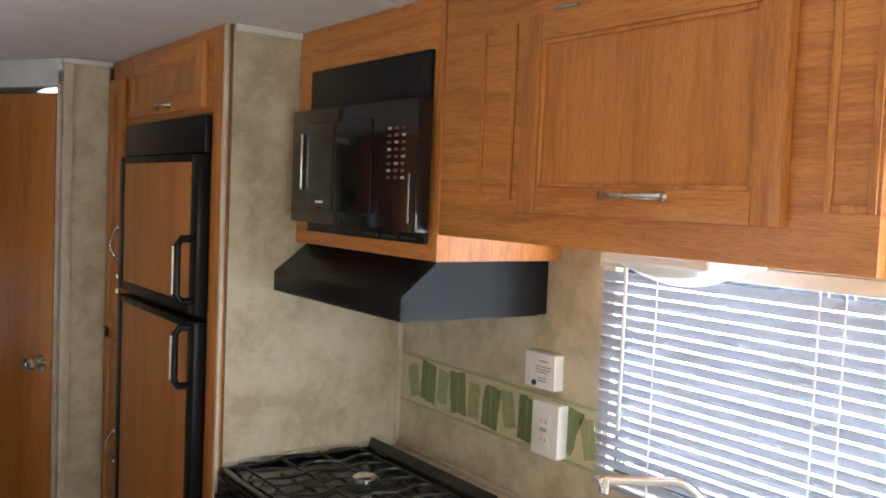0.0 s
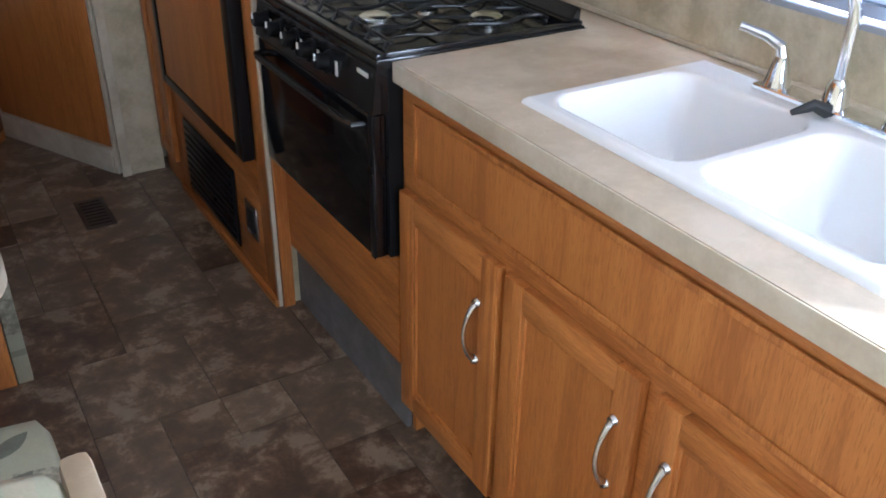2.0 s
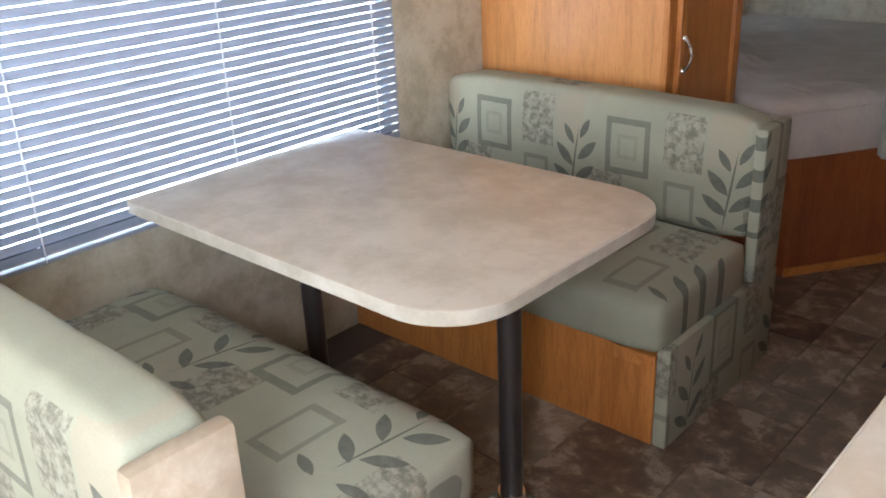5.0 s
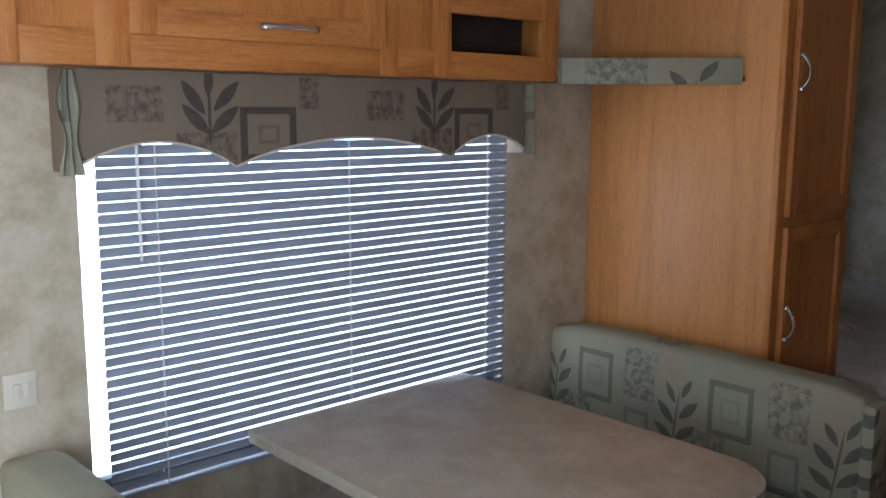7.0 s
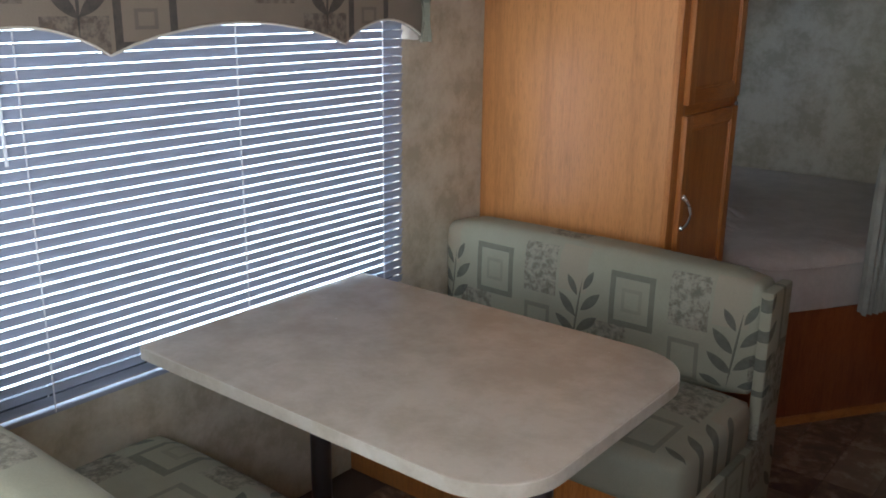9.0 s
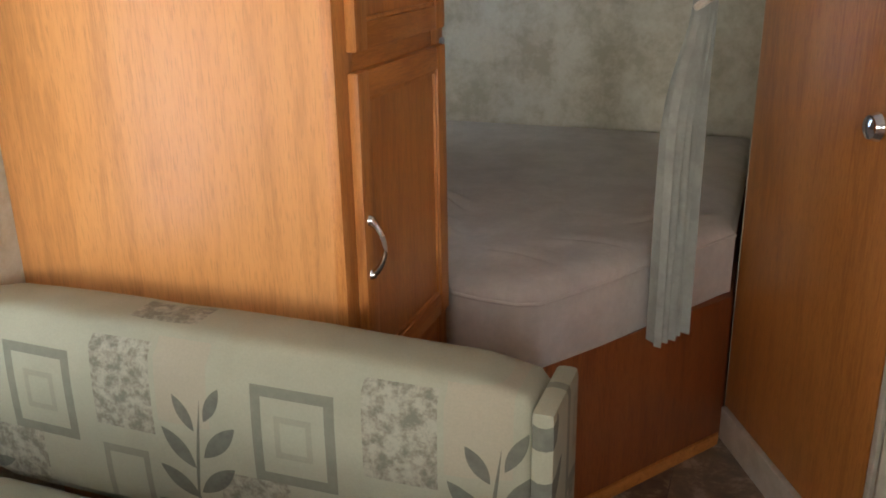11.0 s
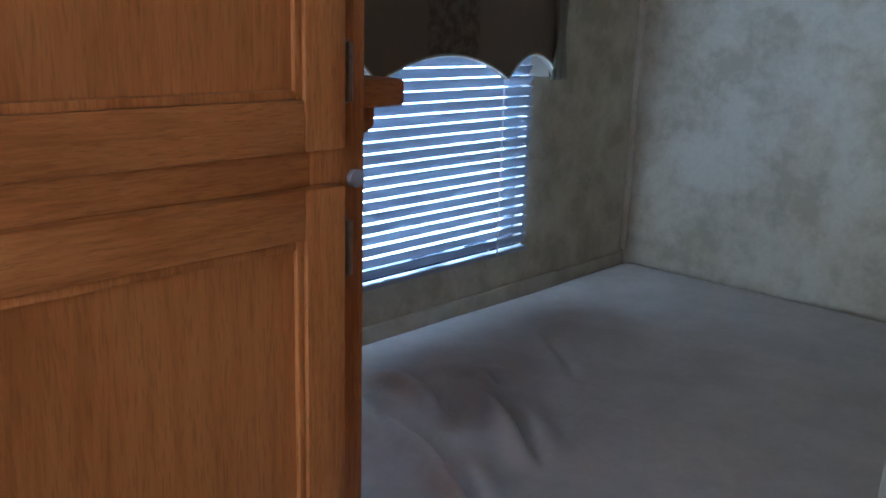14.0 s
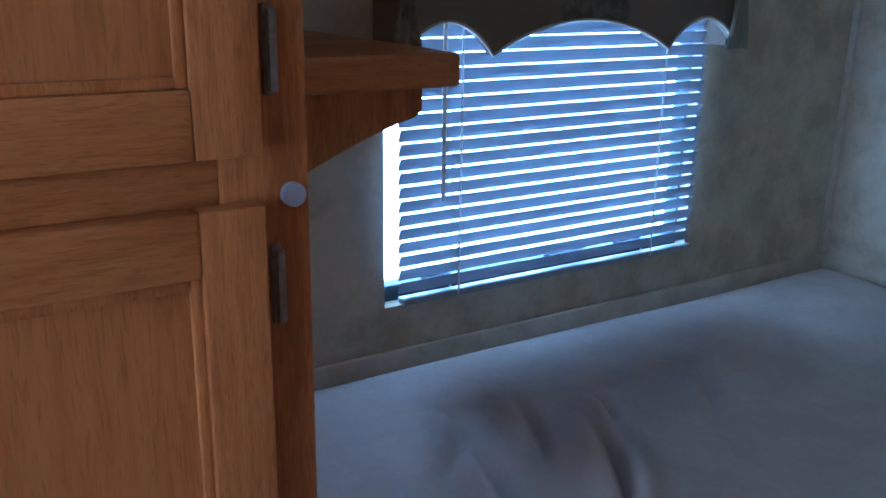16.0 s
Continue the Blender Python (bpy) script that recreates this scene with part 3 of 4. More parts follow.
top = thing("worktop", (1.96, 1.9, 0.872), "beige stone-patterned laminate worktop with a rounded end", "worktop")
SX0, SX1, SY0, SY1 = 1.772, 2.20, 1.37, 2.065
hole = [(SX0 + 0.02, SY0 + 0.02), (SX0 + 0.02, SY1 - 0.02), (SX1 - 0.02, SY1 - 0.02), (SX1 - 0.02, SY0 + 0.02)]
corner = [(1.69 + 0.05 - 0.05 * math.sin(radians(a)), 1.165 + 0.05 - 0.05 * math.cos(radians(a))) for a in range(0, 91, 10)]
rim_line = corner[::-1] + [(X1 - 0.001, 1.165), (X1 - 0.001, 2.997), (2.153, 2.997), (2.153, 2.352), (1.69, 2.352)]
bm = prism(rim_line + [corner[-1]] + hole + [hole[0]], 0.872, 0.91)
part("slab", bm, LAMINATE, top, smooth=None)
part("front_edge", box(1.6865, 1.6895, 1.215, 2.352, 0.871, 0.909, 0.001), TRIM, top, "pale laminate edge band")
part("splash_trim", box(X1 - 0.010, X1 - 0.002, 1.17, 2.995, 0.911, 0.922, 0.003), TRIM, top)


def sink_height(u, v):
    """Depth profile of the double basin over its own length and width."""
    x, y = SX0 + u * (SX1 - SX0), SY0 + v * (SY1 - SY0)

    def basin(x0, x1, y0, y1):
        r = 0.05
        dx = max(x0 + r - x, 0, x - (x1 - r))
        dy = max(y0 + r - y, 0, y - (y1 - r))
        d = math.hypot(dx, dy) if dx and dy else max(dx, dy)
        inside = 1 if x0 < x < x1 and y0 < y < y1 else 0
        e = max(0.0, r - d) if inside else 0.0
        q = min(1.0, e / 0.05)
        return 0.15 * (q * q * (3 - 2 * q)) ** 0.75 + 0.006 * min(1, e / 0.12)
    mid = (SY0 + SY1) / 2
    depth = max(basin(SX0 + 0.030, SX1 - 0.085, SY0 + 0.030, mid - 0.012), basin(SX0 + 0.030, SX1 - 0.085, mid + 0.012, SY1 - 0.030))
    rim = min(x - SX0, SX1 - x, y - SY0, SY1 - y)
    lip = 0.012 * min(1.0, (max(rim, 0) / 0.010)) ** 0.5
    return (x, y, 0.9085 + lip - depth)


sink = thing("sink", (1.99, 1.72, 0.91), "white acrylic double-basin sink set in the worktop", "sink")
part("basin", sheet(88, 140, sink_height), SINK, sink, smooth=60)
for yy in (1.55, 1.90):
    bm = bm_new()
    bmesh.ops.create_cone(bm, cap_ends=True, segments=24, radius1=0.040, radius2=0.036, depth=0.006, matrix=Matrix.Translation((2.02, yy, 0.770)))
    dr = part("drain", bm, NICKEL, sink, "chrome drain strainer")
    part("strainer", tube([(2.02, yy, 0.7732), (2.02, yy, 0.7745)], 0.026, 20), RUBBER, dr)
    part("stem", tube([(2.02, yy, 0.7745), (2.02, yy, 0.782)], 0.008, 10), CHROME, dr)

fy, fx, fz = 1.748, 2.160, 0.921
faucet = thing("faucet", (fx, fy, fz), "chrome two-lever faucet with a high arched spout behind the sink", "faucet")
part("deck_plate", box(fx - 0.027, fx + 0.027, fy - 0.145, fy + 0.145, fz, fz + 0.016, 0.005), CHROME, faucet)
arc = [(fx, fy, fz + 0.012), (fx, fy, fz + 0.14)]
for k in range(13):
    a = radians(180 - 105 * k / 12)
    arc.append((fx - (0.07 + 0.07 * math.cos(a)) * 0.72, fy + (0.07 + 0.07 * math.cos(a)) * 0.70, fz + 0.15 + 0.085 * math.sin(a)))
lx, ly, lz = arc[-1]
arc += [(lx - 0.075, ly + 0.073, lz - 0.006), (lx - 0.088, ly + 0.085, lz - 0.012)]
part("spout", tube(arc, 0.0105, 14), CHROME, faucet)
part("nozzle", tube([(lx - 0.078, ly + 0.076, lz - 0.002), (lx - 0.080, ly + 0.078, lz - 0.030)], 0.0125, 12), CHROME, faucet)
part("spout_base", tube([(fx, fy, fz + 0.01), (fx, fy, fz + 0.05), (fx, fy, fz + 0.06)], 0.02, 14, (0.024, 0.018, 0.013)), CHROME, faucet)
for sgn in (-1, 1):
    hy = fy + sgn * 0.115
    h = part("lever_base", tube([(fx, hy, fz + 0.012), (fx, hy, fz + 0.03), (fx, hy, fz + 0.055), (fx, hy, fz + 0.065)], 0.02, 14, (0.026, 0.020, 0.015, 0.012)), CHROME, faucet)
    part("lever", tube([(fx, hy, fz + 0.06), (fx - 0.004, hy + sgn * 0.004, fz + 0.082), (fx - 0.02, hy + sgn * 0.025, fz + 0.097), (fx - 0.045, hy + sgn * 0.06, fz + 0.108)], 0.008, 10, (0.011, 0.010, 0.0085, 0.007)), CHROME, h)
part("sprayer", tube([(fx - 0.025, fy - 0.01, fz + 0.014), (fx - 0.045, fy + 0.004, fz + 0.024), (fx - 0.075, fy + 0.02, fz + 0.012)], 0.008, 8, (0.012, 0.010, 0.005)), RUBBER, faucet, "black rubber stopper hung at the spout")


# ---- range ----
stove = thing("kitchen_range", (1.9, 2.65, 0.0), "black gas range with three burners and a wire grate", "stove")
RX0, RX1, RY0, RY1 = 1.652, 2.152, 2.358, 2.984
part("oven_body", box(RX0 + 0.03, RX1, RY0 + 0.004, RY1, 0.48, 0.895, 0.003), BLACKM, stove)
bm = bm_new()
add_box(bm, RX0, RX0 + 0.03, RY0 + 0.012, RY1 - 0.006, 0.482, 0.80, 0.006)
odoor = part("oven_door", bm, GLASSY, stove, "black glass oven door")
part("door_trim", box(RX0 - 0.003, RX0 + 0.001, RY0 + 0.012, RY0 + 0.03, 0.482, 0.80, 0.001), BLACKM, odoor)
bm = tube([(RX0, RY0 + 0.05, 0.772), (RX0 - 0.024, RY0 + 0.055, 0.772), (RX0 - 0.028, RY0 + 0.08, 0.772), (RX0 - 0.028, RY1 - 0.08, 0.772), (RX0 - 0.024, RY1 - 0.055, 0.772), (RX0, RY1 - 0.05, 0.772)], 0.009, 10)
part("handle", bm, BLACK, odoor)
part("control_panel", prism([(0, 0), (0.036, 0), (0.036, 0.09), (0.012, 0.09)], RY0 + 0.006, RY1 - 0.004, m=Matrix(((1, 0, 0, RX0 - 0.004), (0, 0, 1, 0), (0, 1, 0, 0.806), (0, 0, 0, 1)))), BLACK, stove)
for k in range(5):
    yy = RY1 - 0.07 - k * 0.088
    kb = bm_new()
    way = Vector((-1, 0, 0.14)).normalized()
    add_tube(kb, [Vector((RX0 + 0.002, yy, 0.855)) + way * d for d in (0, 0.008, 0.009, 0.03, 0.034)], 0.02, 16, True, (0.024, 0.024, 0.019, 0.017, 0.013))
    knob = part("knob", kb, BLACKM, stove)
    part("mark", box(RX0 - 0.034, RX0 - 0.031, yy - 0.002, yy + 0.002, 0.862, 0.876), WHITE, knob, "white pointer line")
    part("label_mark", box(RX0 - 0.0015, RX0 - 0.0005, yy - 0.042, yy - 0.030, 0.835, 0.866), WHITE, stove, "white unreadable dial print")
part("name_mark", box(RX0 - 0.0005, RX0 + 0.002, RY0 + 0.03, RY0 + 0.075, 0.872, 0.881), WHITE, stove, "small white mark")
bm = box(RX0 + 0.004, RX1, RY0, RY1 + 0.002, 0.893, 0.914, 0.005)
part("cooktop", bm, BLACK, stove)
bm = bm_new()
for q in ((RX0 + 0.006, RX0 + 0.026, RY0 + 0.004, RY1 - 0.004), (RX1 - 0.02, RX1 - 0.004, RY0 + 0.004, RY1 - 0.004), (RX0 + 0.026, RX1 - 0.02, RY0 + 0.004, RY0 + 0.018), (RX0 + 0.026, RX1 - 0.02, RY1 - 0.018, RY1 - 0.004)):
    add_box(bm, *q, 0.912, 0.924, 0.004)
part("rim", bm, BLACK, stove)
part("back_rail", prism([(0, 0), (0.022, 0), (0.022, 0.030), (0.014, 0.034)], RY0 + 0.02, RY1, m=Matrix(((1, 0, 0, RX1 - 0.022), (0, 0, 1, 0), (0, 1, 0, 0.915), (0, 0, 0, 1)))), BLACK, stove)
for bx_, by_ in ((1.752, 2.545), (1.945, 2.68), (1.955, 2.44)):
    bm = bm_new()
    add_tube(bm, [(bx_, by_, 0.913), (bx_, by_, 0.918), (bx_, by_, 0.920)], 0.05, 24, True, (0.055, 0.05, 0.03))
    bowl = part("burner_bowl", bm, IRON, stove)
    bm = bm_new()
    add_tube(bm, [(bx_, by_, 0.916), (bx_, by_, 0.926), (bx_, by_, 0.929), (bx_, by_, 0.941), (bx_, by_, 0.945)], 0.03, 24, True, (0.026, 0.028, 0.034, 0.033, 0.027))
    part("burner_cap", bm, BURNER, bowl, "bare aluminium burner cap")
for k in range(8):
    yy = RY0 + 0.045 + k * 0.076
    pts = []
    for j in range(29):
        q = j / 28
        wob = 0.014 * math.sin(2 * math.pi * (q * 2.5 + 0.25 * (k % 2))) * min(1, 6 * min(q, 1 - q))
        pts.append((RX0 + 0.045 + q * 0.385, yy + wob, 0.937 if 0 < j < 28 else 0.918))
    part("grate_wire", tube(pts, 0.0045, 7), IRON, stove)
for j in range(4):
    xx = RX0 + 0.055 + j * 0.122
    part("grate_bar", tube([(xx, RY0 + 0.03, 0.933 if j else 0.934), (xx + 0.004, 2.65, 0.933), (xx, RY1 - 0.03, 0.933)], 0.004, 7), IRON, stove)

under = thing("range_base_cabinet", (CX, 2.68, 0), "honey oak panel and grey kick board under the range", "cabinet")
part("oak_panel", box(CX - 0.012, CX + 0.006, 2.358, 2.998, 0.20, 0.478, 0.002), OAK_Y, under)
part("kick_board", box(CX + 0.008, CX + 0.02, 2.358, 2.998, 0.0, 0.20), KICK, under, "grey kick board")

hood = thing("range_hood", (2.0, 2.66, 1.41), "black enamel range hood under the microwave cabinet", "range hood")
bm = prism([(0.0, 0.0), (0.436, 0.0), (0.436, 0.135), (0.10, 0.135), (0.0, 0.055)], 2.335, 2.997, m=Matrix(((1, 0, 0, 1.812), (0, 0, 1, 0), (0, 1, 0, 1.405), (0, 0, 0, 1))))
bmesh.ops.bevel(bm, geom=list(bm.edges), offset=0.002, segments=1, affect="EDGES")
part("shell", bm, BLACKM, hood)
part("underside", box(1.83, 2.23, 2.35, 2.985, 1.400, 1.4045), IRON, hood)
for yy in (2.42, 2.46):
    part("button", box(1.868, 1.874, yy, yy + 0.014, 1.488, 1.494), GREY, hood)

# ---- upper cabinets ----
UX = 1.875
mwc = thing("microwave_cabinet", (UX, 2.65, 1.54), "honey oak wall cabinet round the built-in microwave", "cabinet")
bm = box(UX, X1 - 0.002, 2.292, 2.31, 1.542, TOP - 0.002, 0.002)
part("side", bm, OAK, mwc)
for q in ((2.31, 2.998, 1.542, 1.60), (2.31, 2.998, 1.985, TOP - 0.002)):
    part("rail", box(UX, UX + 0.02, *q, 0.0015), OAK_Y, mwc)
for q in ((2.31, 2.345, 1.60, 1.985), (2.90, 2.998, 1.60, 1.985)):
    part("stile", box(UX, UX + 0.02, *q, 0.0015), OAK, mwc)
part("bottom", box(UX + 0.02, X1 - 0.002, 2.31, 2.998, 1.542, 1.556), OAK_Y, mwc)

mw = thing("microwave_oven", (UX, 2.6, 1.58), "black built-in microwave oven with a wide trim frame", "microwave")
part("trim_frame", box(UX - 0.012, UX - 0.001, 2.325, 2.905, 1.578, 2.012, 0.004), BLACKM, mw)
part("body", box(UX + 0.022, UX + 0.30, 2.35, 2.895, 1.605, 1.98), BLACKM, mw)
part("door", box(UX - 0.052, UX - 0.012, 2.308, 2.930, 1.604, 1.902, 0.007), GLASSY, mw, "glossy black door")
part("window", box(UX - 0.0545, UX - 0.0515, 2.50, 2.835, 1.64, 1.865, 0.003), GLASSY, mw)
part("handle", box(UX - 0.062, UX - 0.052, 2.852, 2.860, 1.69, 1.84, 0.004), NICKEL, mw, "thin steel handle strip")
part("edge_strip", box(UX - 0.0545, UX - 0.0515, 2.333, 2.338, 1.625, 1.735), NICKEL, mw)
for r in range(8):
    for c in range(3):
        part("key", box(UX - 0.0545, UX - 0.0515, 2.355 + c * 0.030, 2.368 + c * 0.030, 1.722 + r * 0.016, 1.728 + r * 0.016), RED if (r + c) % 3 else GREY, mw)
part("name_mark", box(UX - 0.0562, UX - 0.0545, 2.735, 2.775, 1.658, 1.664), WHITE, mw, "small white mark")
for k in range(6):
    part("vent_slot", box(UX - 0.0135, UX - 0.0118, 2.36 + k * 0.085, 2.42 + k * 0.085, 1.586, 1.592), RUBBER, mw)

up = thing("wall_cabinet", (UX, 1.8, 1.6), "honey oak wall cabinet over the kitchen window", "cabinet")
part("face_frame", box(UX + 0.002, UX + 0.022, 1.295, 2.29, 1.602, TOP - 0.002, 0.002), OAK_Y, up)
part("bottom", box(UX + 0.022, X1 - 0.002, 1.295, 2.29, 1.602, 1.618), OAK_Y, up)
part("end", box(UX + 0.022, X1 - 0.002, 1.295, 1.312, 1.618, TOP - 0.002), OAK, up)
inset_panel(up, UX + 0.002, -1, 2.045, 2.155, 1.685, 2.03)
panel_door(up, UX + 0.002, -1, 1.43, 2.005, 1.662, 2.035, ((1.775, 1.70), (1.645, 1.70)), 0.05, hinges=())
for hy in (1.90, 1.52):
    part("hinge", box(UX - 0.012, UX - 0.001, hy - 0.03, hy + 0.03, 2.036, 2.044, 0.002), NICKEL, up, "nickel hinge")
inset_panel(up, UX + 0.002, -1, 1.30, 1.375, 1.685, 2.03)

lamp = thing("cabinet_light", (2.06, 1.78, 1.545), "white plastic light with a frosted lens under the wall cabinet", "light fixture")
part("housing", box(1.99, 2.16, 1.65, 1.90, 1.575, 1.6005, 0.01, 3), WHITE, lamp)
part("lens", sheet(14, 18, lambda u, v: (2.005 + 0.14 * u, 1.672 + 0.205 * v, 1.576 - 0.038 * (math.sin(math.pi * u) * math.sin(math.pi * v)) ** 0.5)), LENS, lamp)

# leafy border along the kitchen wall
border = thing("wall_border", (X1, 2.56, 1.05), "cream wallpaper border printed with green square leaves", "wall border", kind="structure")
part("band", box(X1 - 0.003, X1 - 0.0005, 2.128, 2.996, 1.055, 1.205), CREAM, border)
for z in (1.055, 1.199):
    part("stripe", box(X1 - 0.0045, X1 - 0.003, 2.128, 2.996, z, z + 0.008), STRIPE, border)
rng = random.Random(8)
y = 2.165
k = 0
while y < 2.96:
    w, h = (0.072, 0.118) if k % 2 else (0.050, 0.100)
    ang = rng.uniform(-0.22, 0.22)
    pts = []
    shear = rng.uniform(-0.16, 0.16)
    for j in range(20):
        a = 2 * math.pi * (j + 0.5) / 20
        r = 0.5 / max(abs(math.cos(a)), abs(math.sin(a))) * rng.uniform(0.90, 1.04)
        dy, dz = w * r * math.cos(a), h * r * math.sin(a)
        dy += shear * dz
        pts.append((dy * math.cos(ang) - dz * math.sin(ang), dy * math.sin(ang) + dz * math.cos(ang)))
    bm = prism(pts, 0, 0.0012, m=Matrix(((0, 0, -1, X1 - 0.003), (1, 0, 0, y), (0, 1, 0, 1.131 + rng.uniform(-0.006, 0.006)), (0, 0, 0, 1))))
    lf = part("leaf", bm, GREEN_A if k % 2 else GREEN_B, border)
    part("vein", box(X1 - 0.0048, X1 - 0.0042, y - 0.001, y + 0.001, 1.131 - h * 0.4, 1.131 + h * 0.4, m=None), STRIPE, lf)
    y += 0.076 if k % 2 else 0.074
    k += 1


def wall_plate(name, x, s, y0, y1, z0, z1, material, label, category, depth=0.012):
    ob = thing(name, (x, (y0 + y1) / 2, z0), label, category)
    a, b = sorted((x, x + s * depth))
    part("plate", box(a, b, y0, y1, z0, z1, 0.003), material, ob)
    return ob


co = wall_plate("gas_alarm", X1, -1, 2.266, 2.376, 1.224, 1.312, WHITE, "white plastic gas alarm on the kitchen wall", "alarm", 0.03)
for j, (a, b, z) in enumerate(((2.29, 2.325, 1.291), (2.28, 2.335, 1.277), (2.28, 2.335, 1.270), (2.29, 2.33, 1.263), (2.295, 2.325, 1.249), (2.295, 2.325, 1.242))):
    part("text_line", box(X1 - 0.0315, X1 - 0.0295, a, b, z, z + 0.003), GREY, co, "unreadable grey print")
part("test_button", tube([(X1 - 0.029, 2.338, 1.236), (X1 - 0.034, 2.338, 1.236)], 0.007, 12), RUBBER, co)
ol = wall_plate("wall_outlet", X1 - 0.003, -1, 2.238, 2.333, 1.063, 1.194, WHITE, "white duplex outlet in a deep box on the kitchen wall", "outlet", 0.034)
part("face", box(X1 - 0.040, X1 - 0.036, 2.264, 2.307, 1.085, 1.170, 0.002), WHITE, ol)
for z in (1.10, 1.145):
    for yy in (2.276, 2.292):
        part("slot", box(X1 - 0.0412, X1 - 0.0398, yy, yy + 0.003, z, z + 0.009), GREY, ol)
part("button", box(X1 - 0.0412, X1 - 0.0398, 2.274, 2.297, 1.124, 1.133), GREY, ol)

# ---- partition, refrigerator wall, pantry ----
FX = 1.655
part_wall = thing("partition_wall", (1.95, 3.0, 0), "mottled beige wallboard partition beside the range", "wall", kind="structure")
part("board", box(FX + 0.021, X1 - 0.002, 3.0, 3.02, 0.0, TOP - 0.001), PAPER, part_wall, smooth=None)
part("lower_cheek", box(FX + 0.0085, CX - 0.013, 2.985, 2.9995, 0.0, 0.478), OAK, part_wall)
part("edge_trim", box(FX - 0.004, FX + 0.008, 2.994, 3.009, 0.0, TOP - 0.001, 0.003), TRIM, part_wall)
part("corner_trim", box(X1 - 0.018, X1 - 0.002, 2.988, 3.0, 0.924, 1.40, 0.003), TRIM, part_wall)
part("top_trim", box(FX + 0.025, X1 - 0.002, 2.990, 2.9995, TOP - 0.02, TOP - 0.001, 0.003), CEILING, part_wall)
part("base_trim", box(1.675, 2.15, 2.988, 2.9995, 0.927, 0.937, 0.003), TRIM, part_wall)

fc = thing("refrigerator_cabinet", (FX, 3.46, 0), "honey oak tall cabinet round the refrigerator", "cabinet")
for q in ((3.0095, 3.088, 0.02, TOP - 0.002), (3.862, 3.885, 0.02, TOP - 0.002)):
    part("stile", box(FX, FX + 0.02, *q, 0.0015), OAK, fc)
for q in ((3.088, 3.862, 1.892, TOP - 0.002), (3.088, 3.862, 0.31, 0.42), (3.088, 3.30, 0.02, 0.31), (3.79, 3.862, 0.02, 0.31), (3.30, 3.79, 0.02, 0.05)):
    part("rail", box(FX, FX + 0.02, *q, 0.0015), OAK_Y, fc)
panel_door(fc, FX, -1, 3.13, 3.83, 1.91, 2.10, ((3.50, 1.93), (3.40, 1.93)), 0.045)
part("base_shoe", box(FX - 0.014, FX - 0.0005, 2.995, 3.885, 0.0, 0.025, 0.004), OAK_Y, fc)

fr = thing("refrigerator", (FX, 3.47, 0.42), "two-door refrigerator with oak door panels in black frames", "refrigerator")
part("body", box(FX + 0.004, X1 - 0.03, 3.092, 3.858, 0.423, 1.888), BLACKM, fr)
part("vent_panel", box(FX - 0.02, FX + 0.004, 3.092, 3.858, 1.782, 1.888, 0.005), BLACKM, fr)
for z0, z1, ha, hb in ((1.325, 1.778, 1.365, 1.54), (0.425, 1.305, 1.125, 1.29)):
    dr = part("door", box(FX - 0.029, FX - 0.005, 3.150, 3.82, z0 + 0.03, z1 - 0.022), OAK_P, fr, "oak veneer door panel in a black frame")
    for q in ((3.092, 3.150, z0, z1), (3.82, 3.858, z0, z1), (3.150, 3.82, z0, z0 + 0.03), (3.150, 3.82, z1 - 0.022, z1)):
        part("frame_bar", box(FX - 0.035, FX - 0.001, *q, 0.004), BLACKM, dr)
    hx = FX - 0.035
    hp = [(hx, 3.125, hb), (hx - 0.03, 3.127, hb), (hx - 0.042, 3.13, hb - 0.018), (hx - 0.042, 3.13, ha + 0.018), (hx - 0.03, 3.127, ha), (hx, 3.125, ha)]
    part("handle", tube(hp, 0.011, 10), BLACKM, dr, "black loop handle with worn grey edge")
    part("handle_edge", tube([(hx - 0.052, 3.13, hb - 0.02), (hx - 0.052, 3.13, ha + 0.02)], 0.005, 8), NICKEL, dr)
for z in (1.31, 1.36):
    part("hinge_pin", tube([(FX - 0.04, 3.845, z), (FX - 0.04, 3.845, z + 0.012)], 0.006, 8), NICKEL, fr)

grille = thing("furnace_grille", (FX, 3.55, 0.05), "black louvred furnace grille under the refrigerator", "vent")
part("frame", box(FX - 0.006, FX - 0.0005, 3.30, 3.79, 0.05, 0.31, 0.002), BLACKM, grille)
for k in range(9):
    part("louvre", box(FX - 0.012, FX - 0.006, 3.32, 3.77, 0.068 + k * 0.026, 0.079 + k * 0.026, 0.002), BLACKM, grille)
fo = wall_plate("wall_outlet", FX, -1, 3.115, 3.205, 0.155, 0.265, NICKEL, "small metal-framed outlet low on the oak cabinet", "outlet", 0.008)
part("insert", box(FX - 0.0105, FX - 0.0075, 3.135, 3.185, 0.175, 0.245, 0.002), RUBBER, fo)

pan = thing("pantry_cabinet", (FX, 4.0, 0), "narrow honey oak pantry with two tall doors", "cabinet")
part("face_frame", box(FX, FX + 0.02, 3.888, 4.098, 0.0, TOP - 0.002, 0.002), OAK, pan)
panel_door(pan, FX, -1, 3.905, 4.085, 1.16, 2.06, ((3.925, 1.53), (3.925, 1.42)), 0.042)
panel_door(pan, FX, -1, 3.905, 4.085, 0.10, 1.12, ((3.925, 0.80), (3.925, 0.69)), 0.042)

